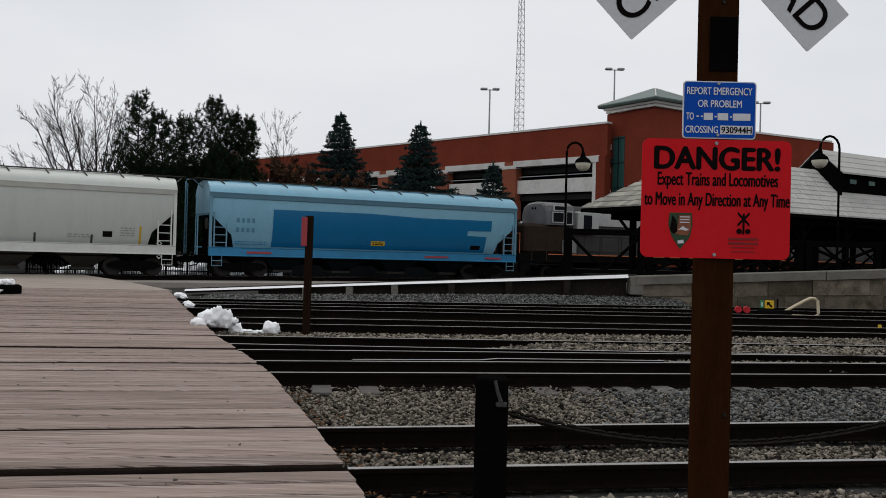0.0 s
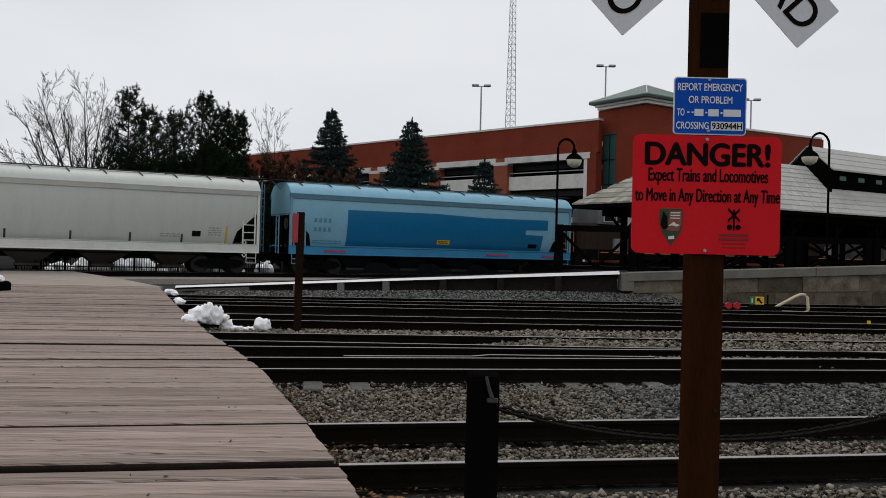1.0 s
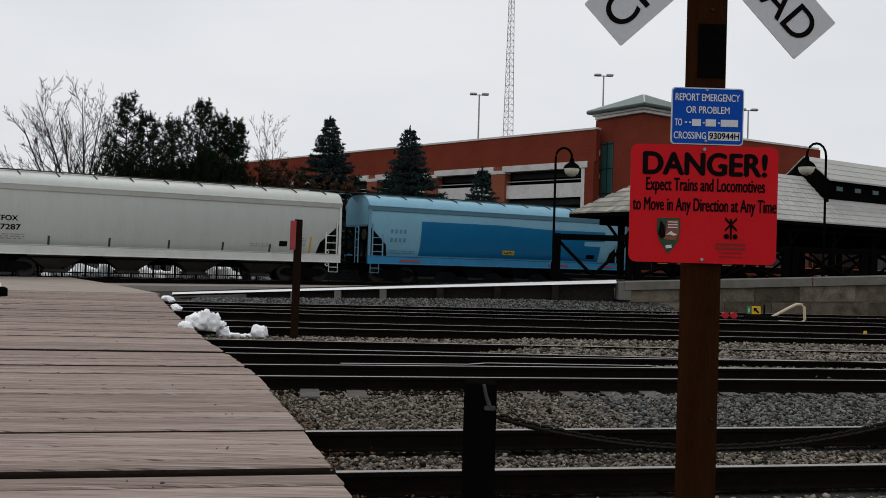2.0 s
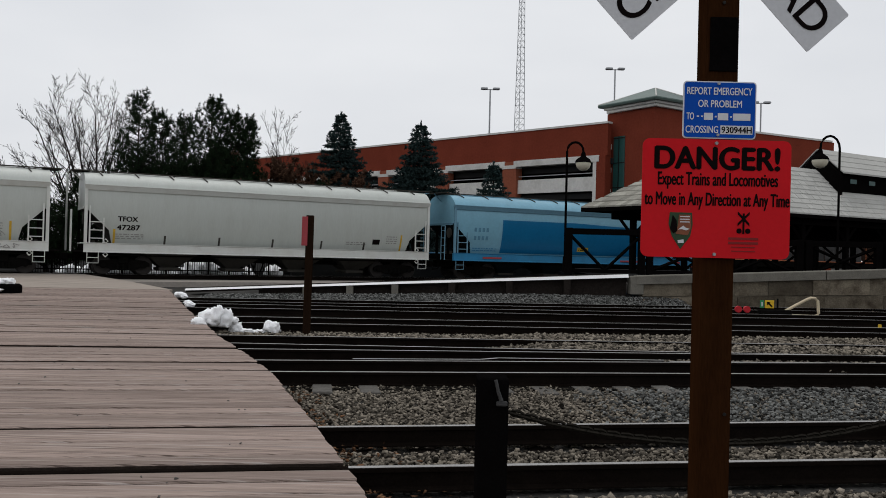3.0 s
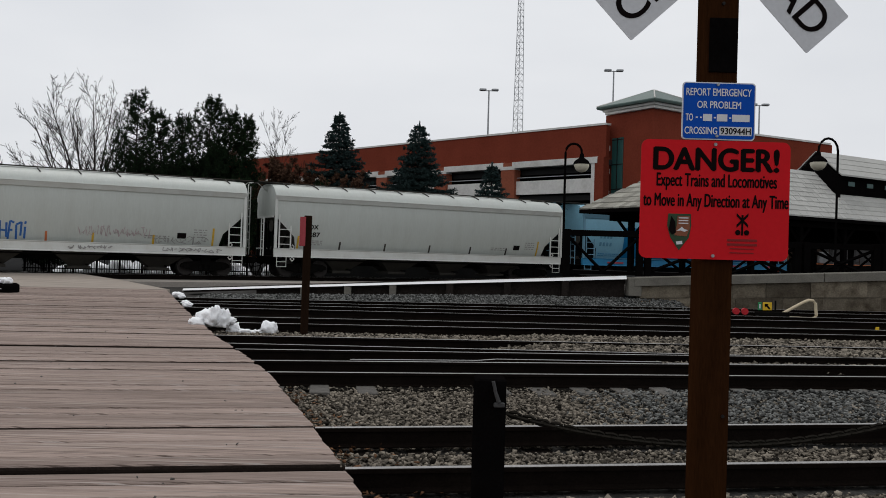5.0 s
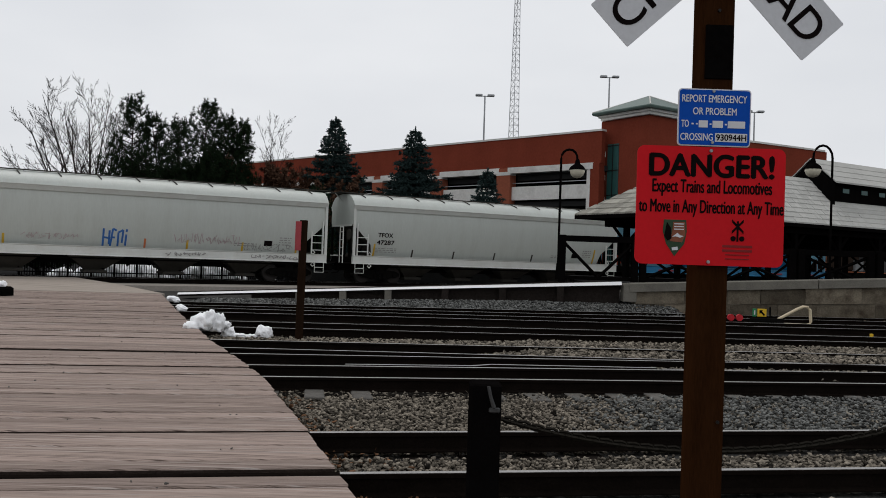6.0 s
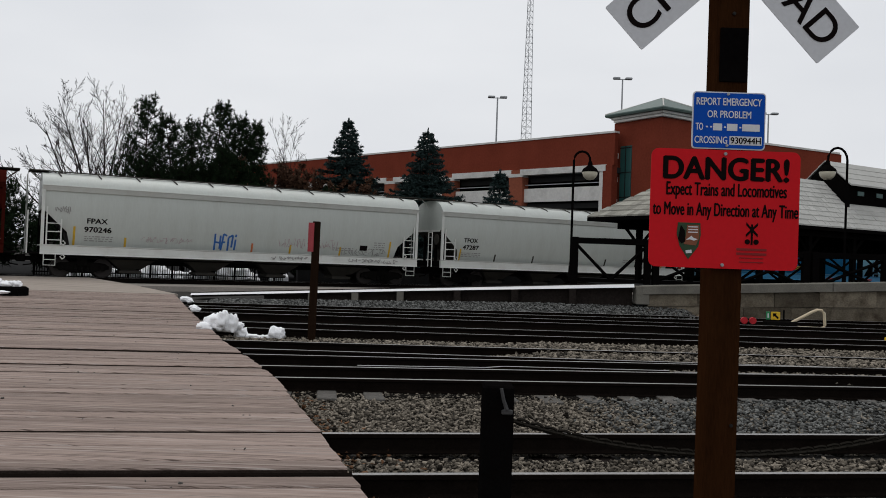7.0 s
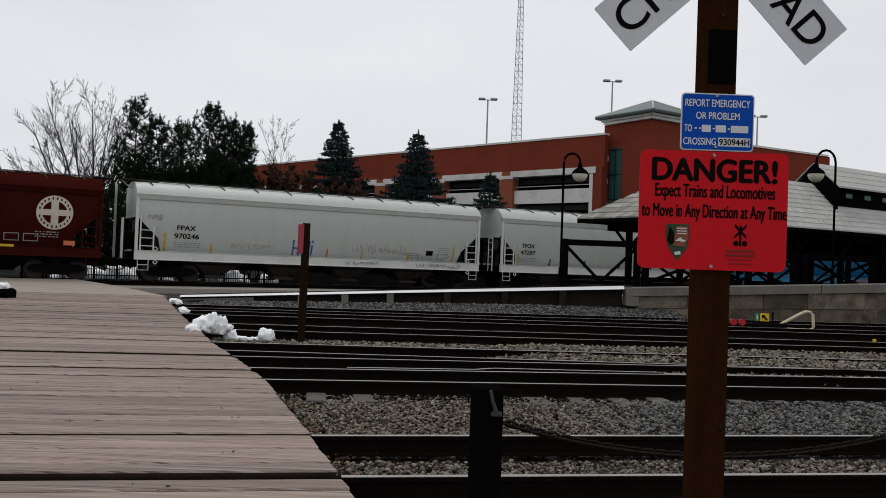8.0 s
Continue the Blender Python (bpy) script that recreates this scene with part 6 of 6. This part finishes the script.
# ---- stones and litter ----
def rocks(name, label, n, place, size, material, seed, flat=0.7):
    """Many angular stones in one mesh: jittered octahedra with cut tops."""
    rng = np.random.default_rng(seed)
    base = np.array([(1, 0, 0.1), (0.3, 0.9, 0), (-0.8, 0.5, -0.1), (-0.7, -0.6, 0.1), (0.4, -0.9, 0), (0.35, 0.2, 0.9), (-0.45, -0.1, 0.8), (0, 0, -0.9)])
    faces = np.array([(0, 1, 5), (1, 2, 6), (1, 6, 5), (2, 3, 6), (3, 4, 6), (4, 5, 6), (4, 0, 5), (1, 0, 7), (2, 1, 7), (3, 2, 7), (4, 3, 7), (0, 4, 7)])
    k = rng.uniform(size[0], size[1], (n, 1, 1)) * 0.5
    v = (base[None] + rng.normal(0, 0.25, (n, 8, 3))) * k * rng.uniform(0.65, 1.25, (n, 1, 3))
    v[:, :, 2] *= flat
    ang = rng.uniform(0, 2 * np.pi, n)
    tilt = rng.normal(0, 0.5, n)
    c, s = np.cos(tilt)[:, None], np.sin(tilt)[:, None]
    y, z = v[:, :, 1] * c - v[:, :, 2] * s, v[:, :, 1] * s + v[:, :, 2] * c
    c, s = np.cos(ang)[:, None], np.sin(ang)[:, None]
    x, y = v[:, :, 0] * c - y * s, v[:, :, 0] * s + y * c
    px, py, pz = place(rng, n)
    v = np.stack([x + px[:, None], y + py[:, None], z + pz[:, None]], 2).reshape(-1, 3)
    f = (faces[None] + 8 * np.arange(n)[:, None, None]).reshape(-1, 3)
    me = bpy.data.meshes.new(name)
    me.vertices.add(len(v))
    me.vertices.foreach_set("co", v.ravel())
    me.loops.add(f.size)
    me.loops.foreach_set("vertex_index", f.ravel().astype(np.int32))
    me.polygons.add(len(f))
    me.polygons.foreach_set("loop_start", np.arange(0, f.size, 3, dtype=np.int32))
    me.update(calc_edges=True)
    me.materials.append(material)
    ob = new(name, me)
    tagged(ob, label, "gravel", kind="stuff")


def mound_z(x, y):
    """Ballast heaped almost to the rail heads at the turnout."""
    v = y - 0.078 * x
    return GROUND - 0.02 + 0.165 * np.clip((x - 0.4) / 1.6, 0, 1) * np.clip((v - 14.3) / 0.4, 0, 1) * np.clip((18.0 - v) / 0.4, 0, 1)


def ballast_mound():
    xs, ys = np.linspace(0.3, 13.5, 45), np.linspace(14.2, 18.1, 24)
    s = Shape()
    for v in ys:
        for x in xs:
            y = v + 0.078 * x
            s.v.append((float(x), float(y), float(mound_z(x, y)) + 0.02 * noise.noise((x * 1.5, y * 1.5, 5))))
    n = len(xs)
    s.f = [(j * n + i, j * n + i + 1, (j + 1) * n + i + 1, (j + 1) * n + i) for j in range(len(ys) - 1) for i in range(n - 1)]
    tagged(part("ballast_mound", s, M_GRAVEL, fix=False), "low mound of grey ballast round the turnout rails", "ground", kind="structure")


def stones():
    def heap(rng, n):
        x = rng.uniform(2.2, 6.6, n) + rng.normal(0, 0.3, n)
        y = RAILS["r2"][0] + 0.165 * x + rng.uniform(0.45, 3.1, n)
        return x, y, GROUND + 0.03 + rng.uniform(-0.03, 0.035, n)

    def near(rng, n):
        y = rng.uniform(4.2, 11.6, n)
        x = rng.uniform(0, 1, n) * (0.62 * y + 2.2) + (1.62 - 0.3647 * y)
        z = GROUND + 0.014 + rng.uniform(-0.022, 0.03, n)
        verge = y < RAILS["r1"][0] + 0.155 * x - 0.45
        z = np.where(verge & (rng.random(n) < 0.7), z - 0.2, z)
        for k in ("r1", "r2"):
            off = RAILS[k][0] + RAILS[k][1] * x - y
            z = np.where((off > -0.05) & (off < 0.26), z - 0.2, z)
        return x, y, z

    def far(rng, n):
        y = rng.uniform(16.2, 18.6, n)
        x = rng.uniform(-4.6, 11, n)
        return x, y + 0.075 * x, GROUND + 0.015 + rng.uniform(-0.01, 0.03, n)

    def bank(rng, n):
        y = rng.uniform(27.9, 30.4, n)
        x = rng.uniform(-8, 8.2, n)
        return x, y, GROUND + 0.08 + 0.28 * np.clip((x + 9) / 12, 0, 1) * np.clip((y - 27.75) / 2.2, 0, 1) + rng.uniform(-0.02, 0.03, n)

    def middle(rng, n):
        y = rng.uniform(11.8, 16.0, n)
        x = rng.uniform(-3.5, 1.2, n)
        return x, y + 0.1 * x, GROUND - 0.005 + rng.uniform(-0.015, 0.015, n)
    rocks("ballast", "grey crushed stone ballast between the rails", 72000, near, (0.028, 0.062), M_STONE, 1)
    rocks("ballast", "cool grey crushed stone heaped beyond the near track", 9000, heap, (0.035, 0.07), M_STONE_COOL, 15)
    rocks("ballast", "grey crushed stone between the tracks", 15000, far, (0.05, 0.11), M_STONE, 2)
    rocks("ballast", "grey crushed stone on the bank", 13000, bank, (0.045, 0.10), M_STONE_COOL, 3)
    rocks("ballast", "dark crushed stone in the turnout", 7000, middle, (0.04, 0.09), M_OIL_SHADE, 4)

    def turnout(rng, n):
        x = rng.uniform(0.4, 13, n)
        y = rng.uniform(14.4, 17.9, n) + 0.078 * x
        return x, y, mound_z(x, y) + 0.01 + rng.uniform(-0.03, 0.03, n)

    def between(rng, n):
        x = rng.uniform(3.6, 12, n)
        y = rng.uniform(12.75, 13.9, n) + 0.12 * x
        return x, y, GROUND + 0.08 + rng.uniform(-0.02, 0.03, n)
    rocks("ballast", "grey crushed stone heaped at the turnout", 19000, turnout, (0.05, 0.10), M_STONE, 8)
    rocks("ballast", "grey crushed stone between turnout rails", 5000, between, (0.045, 0.09), M_STONE, 9)

    def foot(rng, n):
        x = rng.uniform(6.6, 22, n)
        y = 29.75 - 0.0737 * (x - 6.75) - np.abs(rng.normal(0, 0.45, n))
        return x, y, GROUND + 0.03 + 0.25 * np.clip(1 - (29.7 - 0.0737 * (x - 6.75) - y) / 0.8, 0, 1) * np.clip(1.2 - (x - 6.6) / 3, 0.15, 1) + rng.uniform(-0.02, 0.03, n)
    rocks("rubble", "brown rubble and dirt along the platform wall", 5000, foot, (0.05, 0.16), M_RUBBLE, 11)

    def strewn(rng, n):
        y = rng.uniform(5.2, 24, n)
        return 1.3 - 0.3647 * y - rng.uniform(0.0, 2.6, n), y, np.full(n, 0.018)
    rocks("pebble", "small pale pebbles strewn on the boardwalk", 60, strewn, (0.012, 0.035), M_TIE_GREY, 13)

    def litter(rng, n):
        y = rng.uniform(4.3, 11.0, n)
        return 1.66 - 0.3647 * y + np.abs(rng.normal(0, 0.30, n)), y, GROUND + 0.045 + rng.uniform(0, 0.02, n)
    rocks("dead_leaves", "brown dead leaves along the boardwalk's edge", 700, litter, (0.03, 0.07), M_LITTER, 5, 0.15)


# ---- build ----
ground()
train_track()
track("r1", "r2", -14, 22, False, (-9.0, 12.0))
track("A", "B", -20, 30, True, (-9.0, 14.0), True)
track("C", "E", -25, 34, 1.0, extra=("D",))
wing = thing("turnout_frog", "worn frog and wing rails of a turnout", "railway track", kind="structure")
rail_part((-1.25, 12.62, 0.004), (0.62, 12.90, 0.004), wing, name="wing_rail")
rail_part((0.62, 12.90, 0.004), (0.90, 13.12, 0.004), wing, name="wing_rail")
rail_part((0.90, 13.12, 0.004), (3.45, 13.32, 0.004), wing, name="wing_rail")
rail_part((3.5, 13.18, 0.004), (9.0, 13.80, 0.004), wing, name="point_rail")
track("a", "b", -30, 40, True)
track("c", "c2", -30, 45, True)
track("d1", "d", -30, 45, True)
boardwalk()
pavement()
platform()
garage()
shelter()
signpost()
barrier()
stake()
switchgear()
gooseneck(4.68, 32.9, 0.9, 5.88, 0.62, "black gooseneck platform lamp with a cream globe", 0.40)
gooseneck(14.6, 32.0, 0.9, 6.22, -0.72, "black gooseneck platform lamp beside the shelter roof", 0.52)
roof_lamp(4.95, 95, 9.3, 19.4)
roof_lamp(18.55, 95, 9.3, 21.9)
roof_lamp(34.6, 95, 9.3, 18.6)
radio_mast()
train()
bare_tree(-24.0, 60, ((-0.92, 0.1, 9.0), (-0.76, -0.2, 9.2), (-0.60, 0.2, 9.6), (-0.45, 0.1, 10.0), (-0.32, -0.1, 10.4), (-0.19, 0.1, 11.2), (-0.08, -0.15, 11.8), (0.0, 0.1, 11.6), (0.08, 0.15, 11.4), (0.16, -0.1, 11.0), (0.25, 0.1, 10.2), (0.34, -0.1, 9.4)), 3,
          "large bare many-stemmed deciduous tree")
pine(-20.7, 58, 11.6, 3.5, 2, "tall dark pine tree beside a bare tree", 1, 1.2, 0.75)
pine(-16.5, 58, 11.3, 4.0, 5, "broad dark bushy pine tree", 4)
pine(-13.8, 57.5, 9.9, 2.4, 9, "dark bushy pine tree beside the broad one", 2)
bare_tree(-12.6, 66, ((-0.22, 0, 9.6), (0.02, 0.1, 10.9), (0.2, -0.1, 9.8), (0.34, 0, 8.6)), 12, "small pale bare tree", 0.09)
for i, (x, w) in enumerate(((-12.0, 1.2), (-10.4, 1.2), (-8.9, 1.0))):
    russet_bush(x, 60, 8.6 - 0.4 * i, w, 20 + i)
spruce(-7.35, 62, 11.2, 4.9, 4, "blue-green spruce tree behind the train")
spruce(-1.65, 62, 10.7, 5.1, 6, "blue-green spruce tree before the garage")
spruce(3.6, 62, 7.9, 3.5, 7, "small blue-green spruce tree")
for i, (x, y, h, w) in enumerate(((-35.5, 46, 4.6, 2.8), (-31.0, 47.5, 4.9, 2.8), (-26.8, 49.5, 5.0, 2.8), (-22.6, 51, 5.2, 2.8), (-18.4, 53, 5.4, 2.8), (-13.8, 55, 5.6, 2.8), (-9.2, 57, 5.6, 2.6))):
    pine(x, y, h, w, 60 + i, "low dark evergreen thicket beyond the main line", 2, 0.3)
yard_behind()
snow()
crossing_apron()
ballast_mound()
stones()
motions()
